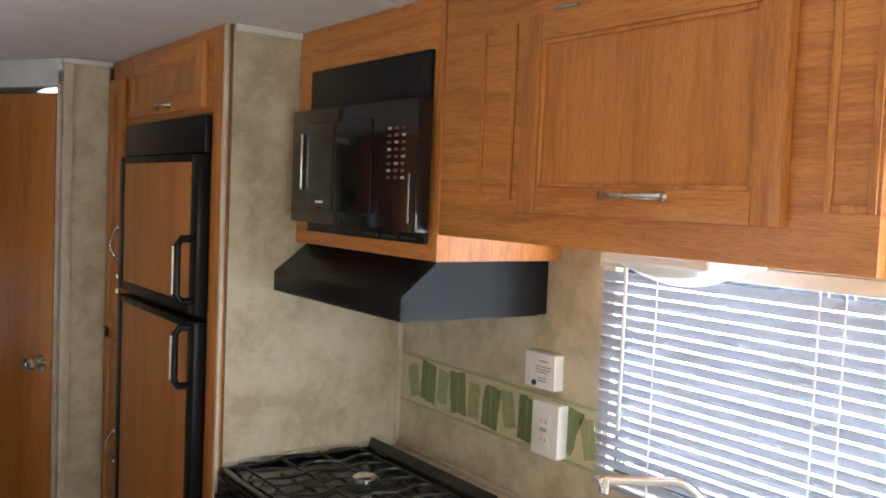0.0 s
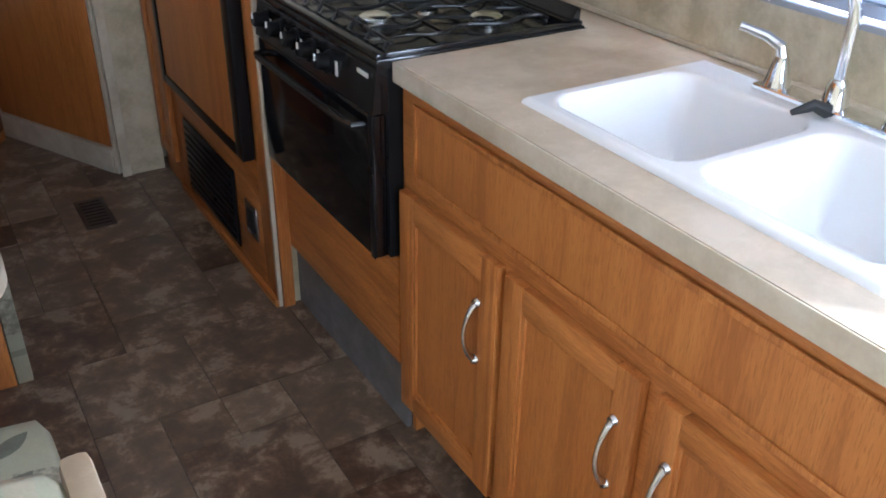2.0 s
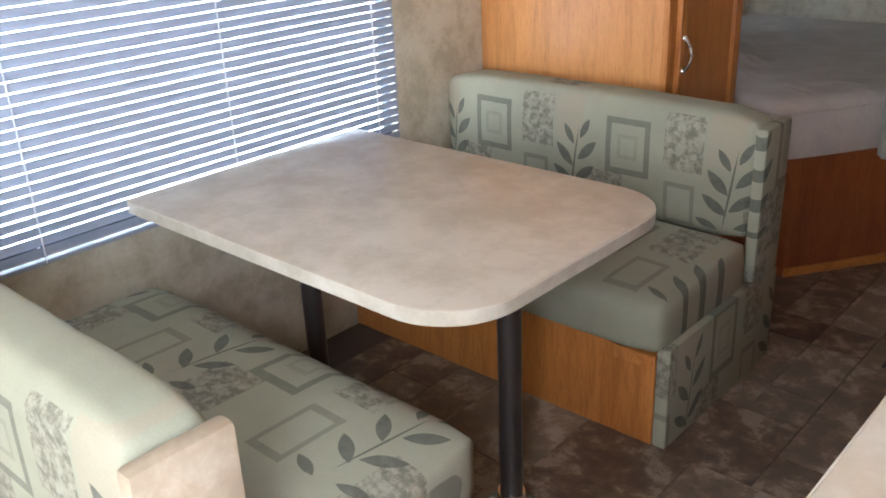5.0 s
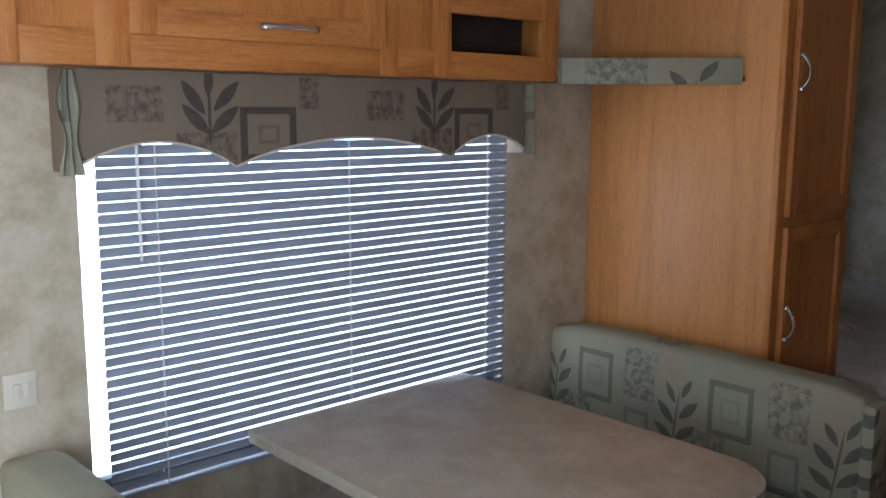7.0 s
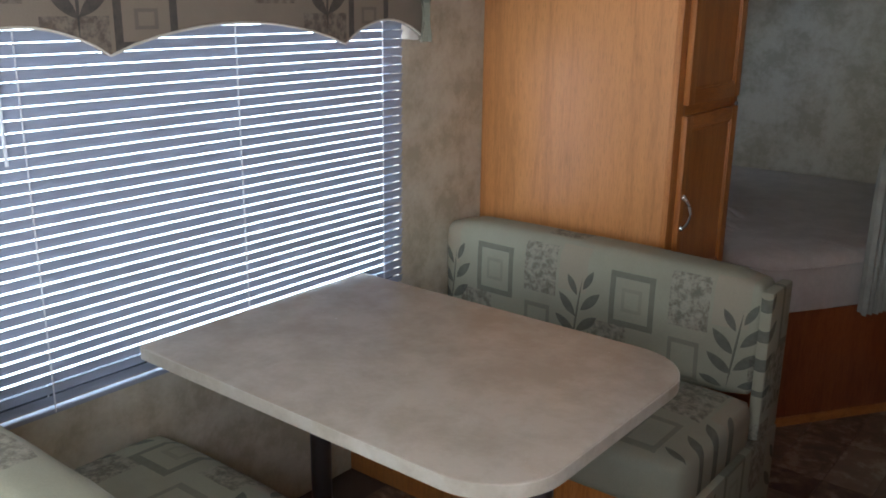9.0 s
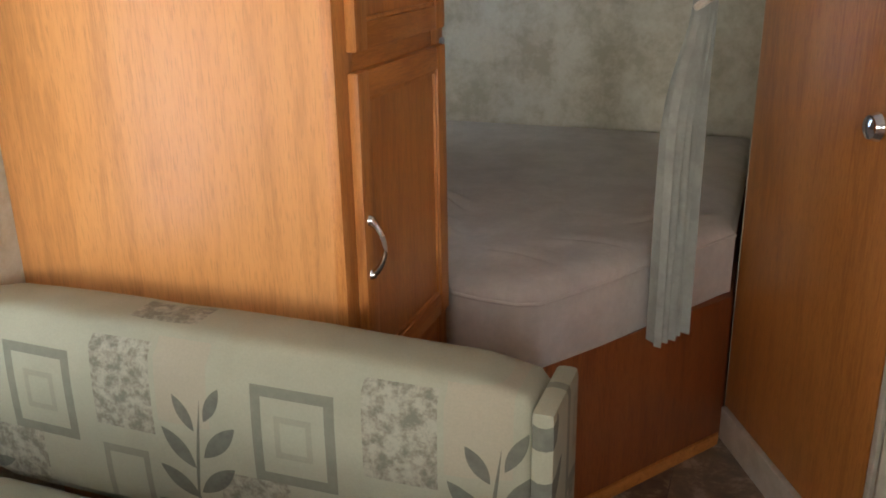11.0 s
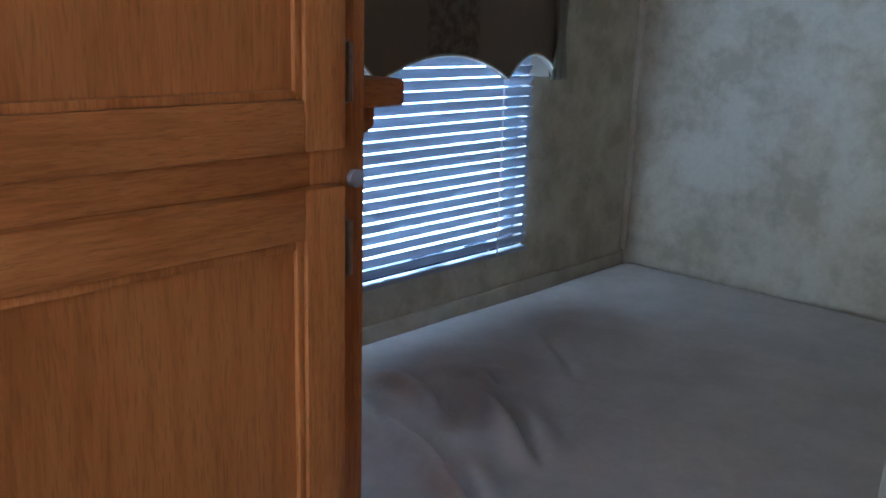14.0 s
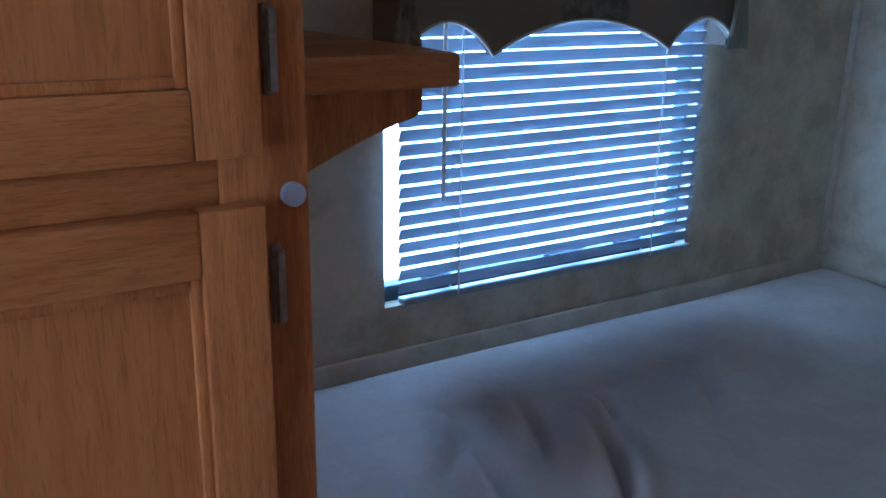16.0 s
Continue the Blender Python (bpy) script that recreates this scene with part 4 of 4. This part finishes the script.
# bathroom corner: post, slanted door, wall to the bed
post = thing("door_post", (1.55, 4.12, 0), "mottled beige corner post beside the bathroom door", "wall", kind="structure")
part("core", box(1.49, 1.64, 4.10, 4.19, 0, TOP - 0.001), PAPER, post, smooth=None)
part("edge_trim", box(1.482, 1.515, 4.090, 4.105, 0, TOP - 0.001, 0.004), TRIM, post)
part("cap", box(1.478, 1.65, 4.086, 4.20, TOP - 0.02, TOP - 0.0015, 0.004), CEILING, post)
DA, DB = Vector((1.482, 4.125, 0)), Vector((1.168, 4.745, 0))
along = (DB - DA).normalized()
across = Vector((-along.y, along.x, 0))
DM = Matrix(((along.x, across.x, 0, DA.x), (along.y, across.y, 0, DA.y), (0, 0, 1, 0), (0, 0, 0, 1)))
DL = (DB - DA).length
door = thing("door_1", (1.33, 4.43, 0), "flat brown wood-veneer bathroom door with a chrome knob, closed", "door", kind="structure")
part("leaf", box(0.03, DL - 0.012, -0.036, 0.0, 0.10, 2.005, 0.003, m=DM), OAK_P, door)
bm = bm_new()
kp = DM @ Vector((0.085, 0, 1.012))
add_tube(bm, [kp, kp + across * 0.006, kp + across * 0.010, kp + across * 0.030, kp + across * 0.036, kp + across * 0.052, kp + across * 0.066, kp + across * 0.07], 0.02, 20, True, (0.032, 0.032, 0.013, 0.012, 0.022, 0.028, 0.022, 0.01))
part("knob", bm, CHROME, door, "chrome door knob")
part("strike", box(0.018, 0.029, -0.02, 0.004, 0.965, 1.035, 0.001, m=DM), CHROME, door)
part("frame_head", box(0.0, DL, -0.05, 0.006, 2.03, TOP - 0.001, 0.002, m=DM), CEILING, door)
part("frame_jamb", box(0.0, 0.018, -0.05, 0.006, 0.0, 2.08, 0.002, m=DM), TRIM, door)
part("threshold", box(0.02, DL - 0.012, -0.04, 0.012, 0.0, 0.095, 0.004, m=DM), TRIM, door, "pale riser strip under the door")
bath = thing("bathroom_wall", (1.18, 5.3, 0), "mottled beige wallboard wall beside the bed", "wall", kind="structure")
part("board", box(1.172, 1.212, 4.75, Y1 - 0.001, 0, TOP - 0.001), PAPER, bath, smooth=None)
part("inner_board", box(1.65, X1 - 0.002, 4.20, 4.22, 0, TOP - 0.001), PAPER, bath, smooth=None)

# assumed roof vent of the bathroom, added for the bright sliver over the door
vent = thing("roof_vent", (1.75, 5.0, TOP), "assumed white roof vent in the bathroom ceiling, glowing in place of daylight", "roof vent")
part("dome", box(1.60, 1.93, 4.80, 5.20, TOP - 0.03, TOP - 0.004, 0.006), VENT, vent, "dome plate with emission in place of daylight")
for q in ((1.575, 1.60, 4.775, 5.225), (1.93, 1.955, 4.775, 5.225), (1.60, 1.93, 4.775, 4.80), (1.60, 1.93, 5.20, 5.225)):
    part("frame", box(*q, TOP - 0.034, TOP - 0.0005, 0.003), WHITE, vent)

# ---- dinette ----
table = thing("dinette_table", (0.42, 2.65, 0), "beige stone-laminate dinette table on steel poles", "table")
TZ = 0.668
part("tabletop", prism(rounded(-0.135, 0.965, 2.245, 3.03, (0.02, 0.16, 0.16, 0.02), 12), TZ - 0.032, TZ, 0.002), LAMINATE, table, smooth=30)
band = rounded(-0.1375, 0.9675, 2.2425, 3.0325, (0.02, 0.1625, 0.1625, 0.02), 12)
bm = bm_new()
lo, hi = [bm.verts.new((x, y, TZ - 0.031)) for x, y in band], [bm.verts.new((x, y, TZ - 0.002)) for x, y in band]
lo2, hi2 = [bm.verts.new((0.415 + (x - 0.415) * 0.9955, 2.637 + (y - 2.637) * 0.994, TZ - 0.031)) for x, y in band], [bm.verts.new((0.415 + (x - 0.415) * 0.9955, 2.637 + (y - 2.637) * 0.994, TZ - 0.002)) for x, y in band]
for k in range(len(band)):
    j = (k + 1) % len(band)
    for q in ((lo[k], lo[j], hi[j], hi[k]), (lo2[k], hi2[k], hi2[j], lo2[j]), (hi[k], hi[j], hi2[j], hi2[k]), (lo[k], lo2[k], lo2[j], lo[j])):
        bm.faces.new(q)
bmesh.ops.recalc_face_normals(bm, faces=bm.faces)
part("edge_band", bm, TRIM, table, "pale wood-tone edge band", smooth=30)
for lx in (0.82, 0.15):
    leg = part("leg", tube([(lx, 2.57, 0.02), (lx, 2.57, TZ - 0.036)], 0.027, 18), BROWNM, table, "dark steel pole")
    part("floor_socket", tube([(lx, 2.57, 0.0), (lx, 2.57, 0.012), (lx, 2.57, 0.014), (lx, 2.57, 0.055)], 0.05, 18, (0.065, 0.06, 0.034, 0.032)), CHROME, leg, "chrome floor socket")
    part("top_socket", tube([(lx, 2.57, TZ - 0.07), (lx, 2.57, TZ - 0.045), (lx, 2.57, TZ - 0.033)], 0.05, 18, (0.032, 0.034, 0.07)), BROWNM, leg)


def cushion(x0, x1, y0, y1, z0, z1, r, puff=0.012):
    """A boxed cushion with full faces and soft edges."""
    bm = bm_new()
    bmesh.ops.create_cube(bm, size=1.0)
    bmesh.ops.subdivide_edges(bm, edges=list(bm.edges), cuts=11, use_grid_fill=True)
    sx, sy, sz = x1 - x0, y1 - y0, z1 - z0
    for v in bm.verts:
        p = v.co
        q = Vector((p.x * sx, p.y * sy, p.z * sz))
        c = Vector(tuple(max(-h + r, min(h - r, k)) for k, h in zip(q, (sx / 2, sy / 2, sz / 2))))
        d = q - c
        if d.length > 1e-9:
            q = c + d * (r / max(abs(d.x), abs(d.y), abs(d.z)) * (max(abs(d.x), abs(d.y), abs(d.z)) / r)) if d.length <= r else c + d.normalized() * r
        fx_, fy_, fz_ = (max(0.0, 1 - (2 * k) ** 2) for k in p)
        n = Vector((0, 0, 0))
        if abs(p.z) > 0.499:
            n.z = math.copysign(puff * (fx_ * fy_) ** 0.5, p.z)
        if abs(p.y) > 0.499:
            n.y = math.copysign(puff * (fx_ * fz_) ** 0.5, p.y)
        if abs(p.x) > 0.499:
            n.x = math.copysign(puff * 0.6 * (fy_ * fz_) ** 0.5, p.x)
        w = 0.0025 * noise.noise(Vector((q.x * 9 + x0 * 7, q.y * 9 + y0 * 5, q.z * 9)))
        v.co = q + n + Vector((w, w, w)) + Vector(((x0 + x1) / 2, (y0 + y1) / 2, (z0 + z1) / 2))
    return bm


def bench(face, back, s, label, end_cloth):
    """A dinette bench: oak box, cloth-covered end panel, seat and back cushions. face: front of the box; s: the way to the back."""
    ob = thing("dinette_bench", (0.4, face, 0), label, "bench", "dinette benches")
    a, b = sorted((face, face + s * 0.014))
    part("front_panel", box(X0 + 0.002, 0.945, a, b, 0.0, 0.262, 0.002), OAK_P, ob, "oak panel")
    part("front_lip", box(0.83, 0.94, *sorted((face - s * 0.006, face - s * 0.0005)), 0.225, 0.262, 0.002), OAK_Y, ob)
    a, b = sorted((face + s * 0.016, back))
    part("seat_board", box(X0 + 0.002, 0.945, a, b, 0.245, 0.264), OAK_P, ob)
    a, b = sorted((face + s * 0.002, back))
    part("end_panel", box(0.947, 0.985, a, b, 0.0, 0.29, 0.006), end_cloth, ob, "cloth-covered end panel")
    a, b = sorted((back - s * 0.16, back))
    part("end_panel_upper", box(0.947, 0.983, a, b, 0.292, 0.735, 0.012), end_cloth, ob, "cloth-covered end panel")
    a, b = sorted((face - s * 0.03, back - s * 0.155))
    part("seat_cushion", cushion(X0 + 0.01, 0.962, a, b, 0.266, 0.425, 0.035), FAB_SEAT, ob, smooth=70)
    a, b = sorted((back - s * 0.155, back - s * 0.012))
    part("back_cushion", cushion(X0 + 0.012, 0.944, a, b, 0.405, 0.752, 0.035, 0.016), FAB_FRONT, ob, smooth=70)
    return ob


bench(2.99, 3.615, 1, "dinette bench with green leaf-patterned cushions by the wardrobe", FAB_SIDE)
bench(2.27, 1.62, -1, "dinette bench with pale green leaf-patterned cushions by the window", TANCLOTH)

# overhead cabinet over the dinette window
OX = -0.01
oc = thing("overhead_cabinet", (OX, 2.48, 1.59), "honey oak overhead cabinet with open cubbies over the dinette", "cabinet")
for q in ((1.655, 1.70, 1.588, TOP - 0.002), (1.85, 1.925, 1.588, TOP - 0.002), (2.60, 2.66, 1.588, TOP - 0.002), (2.79, 2.855, 1.588, TOP - 0.002), (3.235, 3.31, 1.588, TOP - 0.002)):
    part("stile", box(OX - 0.02, OX, *q, 0.0015), OAK, oc)
for a, b in ((1.70, 1.85), (1.925, 2.60), (2.66, 2.79), (2.855, 3.235)):
    part("rail", box(OX - 0.02, OX, a, b, 1.588, 1.662, 0.0015), OAK_Y, oc)
for a, b in ((1.70, 1.85), (1.925, 2.60), (2.66, 2.79), (2.855, 3.235)):
    part("rail", box(OX - 0.02, OX, a, b, 2.07, TOP - 0.002, 0.0015), OAK_Y, oc)
part("rail", box(OX - 0.02, OX, 2.855, 3.235, 1.768, 1.842, 0.0015), OAK_Y, oc)
for a, b in ((1.70, 1.85), (2.66, 2.79)):
    part("field", box(OX - 0.016, OX - 0.008, a, b, 1.662, 2.07), OAK_P, oc)
part("bottom", box(X0 + 0.002, OX - 0.0205, 1.655, 3.31, 1.588, 1.602), OAK_Y, oc)
part("end", box(X0 + 0.002, OX - 0.0205, 1.655, 1.672, 1.602, TOP - 0.002), OAK, oc)
part("end", box(X0 + 0.002, OX - 0.0205, 3.293, 3.31, 1.602, TOP - 0.002), OAK, oc)
# cubby insides coloured as if in deep shade
part("cubby_back", box(X0 + 0.004, X0 + 0.012, 2.80, 3.293, 1.602, 2.1), SHADE_BROWN, oc)
part("cubby_side", box(X0 + 0.012, OX - 0.021, 2.80, 2.812, 1.602, 2.1), SHADE_BROWN, oc)
part("cubby_shelf", box(X0 + 0.012, OX - 0.021, 2.812, 3.293, 1.80, 1.812), SHADE_BROWN, oc)
panel_door(oc, OX, 1, 1.918, 2.605, 1.655, 2.075, ((2.235, 1.69), (2.385, 1.69)), 0.06)

cs = thing("corner_shelf", (0.1, 3.5, 1.585), "corner shelf with a leaf-patterned padded edge", "shelf")
# the board's colour carries the shade under the ceiling
part("board", prism([(X0 + 0.002, 3.312), (OX - 0.002, 3.312), (0.435, 3.670), (X0 + 0.002, 3.670)], 1.590, 1.604), SHADE_BROWN, cs)
sv = Vector((0.445, 0.358, 0)).normalized()
sm = Matrix(((sv.x, sv.y, 0, OX), (sv.y, -sv.x, 0, 3.314), (0, 0, 1, 0), (0, 0, 0, 1)))
part("padded_edge", box(0.0, 0.562, -0.004, 0.016, 1.580, 1.662, 0.006, m=sm), FAB_SIDE, cs)
sp = wall_plate("light_switch", X0, 1, 1.665, 1.735, 0.845, 0.925, IVORY, "ivory double switch plate on the wall", "switch", 0.007)
for yy in (1.685, 1.706):
    part("rocker", box(X0 + 0.006, X0 + 0.012, yy, yy + 0.014, 0.868, 0.902, 0.002), IVORY, sp)

ap = wall_plate("antenna_plate", X0, 1, 3.345, 3.405, 1.785, 1.895, WHITE, "white antenna plate on the wall over the corner shelf", "wall plate", 0.012)
part("socket", tube([(X0 + 0.011, 3.372, 1.825), (X0 + 0.020, 3.372, 1.825)], 0.010, 12), RUBBER, ap, "black round socket")

# ---- wardrobe ----
WX, WY0, WY1 = 0.565, 3.672, 4.157
wd = thing("wardrobe", (0.3, 3.9, 0), "tall honey oak wardrobe with two stacked doors beside the bed", "wardrobe")
part("side_panel", box(X0 + 0.002, WX - 0.02, WY0, WY0 + 0.016, 0, TOP - 0.002, 0.001), VENEER, wd, "pale wood veneer side panel")
part("side_panel", box(X0 + 0.002, WX - 0.02, WY1 - 0.016, WY1, 0, TOP - 0.002, 0.001), OAK, wd)
for q in ((WY0 - 0.004, 3.735, 0, TOP - 0.002), (4.095, WY1 + 0.002, 0, TOP - 0.002)):
    part("stile", box(WX - 0.02, WX, *q, 0.002), OAK, wd)
for z0, z1 in ((0, 0.60), (1.12, 1.24), (2.03, TOP - 0.002)):
    part("rail", box(WX - 0.02, WX - 0.0005, 3.735, 4.095, z0, z1, 0.0015), OAK_Y, wd)
panel_door(wd, WX, 1, 3.710, 4.120, 0.574, 1.147, ((3.731, 0.893), (3.731, 0.793)), 0.045, hinges=((4.132, 1.085), (4.132, 0.65)))
panel_door(wd, WX, 1, 3.710, 4.120, 1.180, 2.05, ((3.731, 1.665), (3.731, 1.565)), 0.045, hinges=((4.132, 1.246), (4.132, 1.95)))
part("button", tube([(WX, 4.146, 1.148), (WX + 0.006, 4.146, 1.148)], 0.0085, 14), GREY, wd, "small grey round curtain button")

ns = thing("bedside_shelf", (0.2, 4.25, 1.13), "small oak shelf on a curved bracket fixed to the wardrobe", "shelf")
bm = box(X0 + 0.002, 0.345, WY1 + 0.003, 4.428, 1.182, 1.218, 0.008, 3)
part("board", bm, OAK_Y, ns)
prof = [(0.0, 1.181), (0.236, 1.181), (0.236, 1.158)]
for k in range(9):
    q = k / 8
    prof.append((0.228 - 0.19 * q, 1.150 - 0.030 * math.sin(q * math.pi / 2) - 0.05 * q * q))
prof += [(0.0, 1.06)]
part("bracket", prism(prof, 0.300, 0.318, m=Matrix(((0, 0, 1, 0), (1, 0, 0, WY1 + 0.003), (0, 1, 0, 0), (0, 0, 0, 1)))), OAK, ns)

# ---- bed ----
bed = thing("bed_base", (0.5, 4.9, 0), "dark red-brown wood bed base with a slanted corner", "bed base")
out = [(X0 + 0.002, 4.162), (0.80, 4.162), (1.166, 4.70), (1.166, Y1 - 0.002), (X0 + 0.002, Y1 - 0.002)]
part("box", prism(out, 0.0, 0.44), CHERRY, bed)
part("base_strip", prism([(0.805, 4.153), (1.165, 4.682), (1.164, 4.695), (0.801, 4.161)], 0.0, 0.035), OAK_Y, bed)
bo = thing("wall_outlet", (0.68, 4.13, 0.27), "white outlet plate on the bed base", "outlet")
part("plate", box(0.655, 0.715, 4.154, 4.1615, 0.255, 0.35, 0.003), WHITE, bo)
part("slot", box(0.675, 0.695, 4.152, 4.1535, 0.315, 0.328), GREY, bo)

mat_out = [(X0 + 0.012, 4.170), (0.555, 4.170), (0.59, 4.135), (0.66, 4.118), (0.74, 4.112), (0.79, 4.135), (0.90, 4.300), (1.155, 4.73), (1.158, Y1 - 0.01), (X0 + 0.012, Y1 - 0.01)]


def inside_out(x, y):
    """How far a place lies inside the mattress outline."""
    best = 9.0
    n = len(mat_out)
    odd = False
    for k in range(n):
        (x1, y1), (x2, y2) = mat_out[k], mat_out[(k + 1) % n]
        q = max(0.0, min(1.0, ((x - x1) * (x2 - x1) + (y - y1) * (y2 - y1)) / ((x2 - x1) ** 2 + (y2 - y1) ** 2)))
        best = min(best, math.hypot(x - x1 - q * (x2 - x1), y - y1 - q * (y2 - y1)))
        if (y1 > y) != (y2 > y) and x < x1 + (y - y1) * (x2 - x1) / (y2 - y1):
            odd = not odd
    return best if odd else -best


def front_of(x):
    """The mattress's near edge at a place across the bed."""
    pts = mat_out[:8]
    for (x1, y1), (x2, y2) in zip(pts, pts[1:]):
        if x <= x2:
            return y1 + (y2 - y1) * (x - x1) / (x2 - x1)
    return pts[-1][1]


CREASES = ((0.03, 4.73, 0.30, 4.62, 0.022), (0.11, 4.83, 0.25, 4.79, 0.018), (0.16, 4.79, 0.47, 4.62, 0.026), (0.17, 4.57, 0.52, 4.44, 0.026), (0.06, 4.60, 0.24, 4.50, 0.016), (0.08, 5.10, 0.30, 4.94, 0.010), (0.72, 4.46, 0.98, 4.43, 0.007), (0.88, 4.62, 1.10, 4.80, 0.006), (0.60, 4.34, 0.80, 4.28, 0.006))


def bed_height(x, y):
    e = max(0.0, min(1.0, inside_out(x, y) / 0.07))
    z = 0.637 - 0.04 * (1 - math.sqrt(max(0.0, 1 - (1 - e) ** 2)))
    z += 0.006 * noise.noise(Vector((x * 2.2, y * 2.2, 1)))
    for x1, y1, x2, y2, d in CREASES:
        lx_, ly_ = x2 - x1, y2 - y1
        q = ((x - x1) * lx_ + (y - y1) * ly_) / (lx_ ** 2 + ly_ ** 2)
        side = ((x - x1) * ly_ - (y - y1) * lx_) / math.hypot(lx_, ly_) + 0.012 * math.sin(3.5 * q)
        ends = max(0.0, 1 - (2 * q - 1) ** 2) if 0 < q < 1 else 0.0
        z += 1.3 * ends * d * (math.exp(-((side - 0.026) / 0.022) ** 2) - 0.9 * math.exp(-(side / 0.010) ** 2) + 0.5 * math.exp(-((side + 0.030) / 0.026) ** 2))
    return z


mattress = thing("mattress", (0.5, 4.95, 0.44), "bare taupe fabric mattress cover with loose wrinkles", "mattress")


def mat_point(u, v):
    x = X0 + 0.012 + u * (1.158 - X0 - 0.012)
    f = front_of(x)
    y = f + (v ** 1.25) * (Y1 - 0.01 - f)
    return (x, y, bed_height(x, y))


part("top", sheet(190, 240, mat_point), SHEET, mattress, smooth=80)


def mat_side(u, v):
    x = X0 + 0.012 + u * (1.158 - X0 - 0.012)
    f = front_of(x)
    z = 0.442 + v * (bed_height(x, f) - 0.442)
    sag = 0.012 * math.sin(math.pi * v) + 0.004 * noise.noise(Vector((x * 7, z * 9, 2)))
    return (x, f - sag, z)


part("side", sheet(90, 12, mat_side), SHEET, mattress, smooth=80)
bm = bm_new()
pts = [mat_side(k / 60, 1.0) for k in range(61)]
add_tube(bm, [(x, y - 0.002, z + 0.001) for x, y, z in pts], 0.0045, 6)
part("piping", bm, SHEET, mattress)
solid("mattress_edge_trim", box(X0 + 0.001, X0 + 0.011, 4.16, Y1 - 0.012, 0.59, 0.654, 0.004), TRIM, "pale strip between the mattress and the wall", "trim", "structure")
solid("corner_trim", box(X0 + 0.001, X0 + 0.016, Y1 - 0.016, Y1 - 0.001, 0.66, TOP - 0.002, 0.004), TRIM, "pale corner strip of the end wall", "trim", "structure")

# ---- curtain beside the bed ----
cu = thing("curtain", (1.12, 4.62, 0.42), "grey-green gathered curtain tied back at the bathroom wall", "curtain")


def curtain_at(u, v):
    z = 0.425 + v * 1.635
    tie = math.exp(-((z - 1.22) / 0.16) ** 2)
    width = 0.13 * (1 - 0.55 * tie)
    q = (u - 0.5) * width
    fold = 0.022 * (1 - 0.5 * tie) * math.sin(2 * math.pi * 4.5 * u + 0.4 * math.sin(3 * z)) + 0.008 * math.sin(2 * math.pi * 11 * u)
    px, py = 1.03 + 0.03 * tie, 4.425
    return (px + q * 0.45 + fold * 0.85, py + q * 0.85 - fold * 0.45, z)


part("cloth", sheet(72, 40, curtain_at), CURTAIN, cu, smooth=70)
part("tieback", tube([(1.045, 4.405, 1.20), (1.070, 4.380, 1.22), (1.12, 4.43, 1.235), (1.168, 4.74, 1.24)], 0.009, 8), TRIM, cu, "pale tieback cord")
part("track", box(0.6, 1.166, 4.413, 4.438, 2.058, TOP - 0.003, 0.003), WHITE, cu)

# ---- floor register and floor tiles ----
reg = thing("floor_register", (1.33, 3.85, 0.0), "dark brown metal floor register", "vent")
part("plate", box(1.275, 1.375, 3.735, 3.96, 0.0015, 0.006, 0.002), BROWNM, reg)
for k in range(8):
    part("slot", box(1.29, 1.36, 3.752 + k * 0.025, 3.760 + k * 0.025, 0.006, 0.0075), RUBBER, reg)

tile_meshes = {}


def tile_mesh(w, h):
    key = (round(w, 3), round(h, 3))
    if key not in tile_meshes:
        g = 0.0012
        bm = box(g - w / 2, w / 2 - g, g - h / 2, h / 2 - g, -0.0015, 0.0012)
        tile_meshes[key] = mesh_of("tile", bm, STONE)
    return tile_meshes[key]


rng = random.Random(12)
Q = 0.152
cols, rows_n = 14, 36
used = set()
for j in range(rows_n):
    for i in range(cols):
        if (i, j) in used:
            continue
        opts = [(2, 2), (2, 2), (1, 1), (2, 1), (1, 2), (2, 3)]
        rng.shuffle(opts)
        for w, h in opts + [(1, 1)]:
            cells = {(i + a, j + b) for a in range(w) for b in range(h)}
            if not (cells & used) and i + w <= cols and j + h <= rows_n:
                break
        used |= cells
        cx, cy = 0.0 + (i + w / 2) * Q, -0.2 + (j + h / 2) * Q
        if cx + w * Q / 2 > X1 or cy - h * Q / 2 > 4.75:
            continue
        t = new("tile", tile_mesh(w * Q, h * Q))
        t.parent = floor
        t.location = (cx, cy, 0)
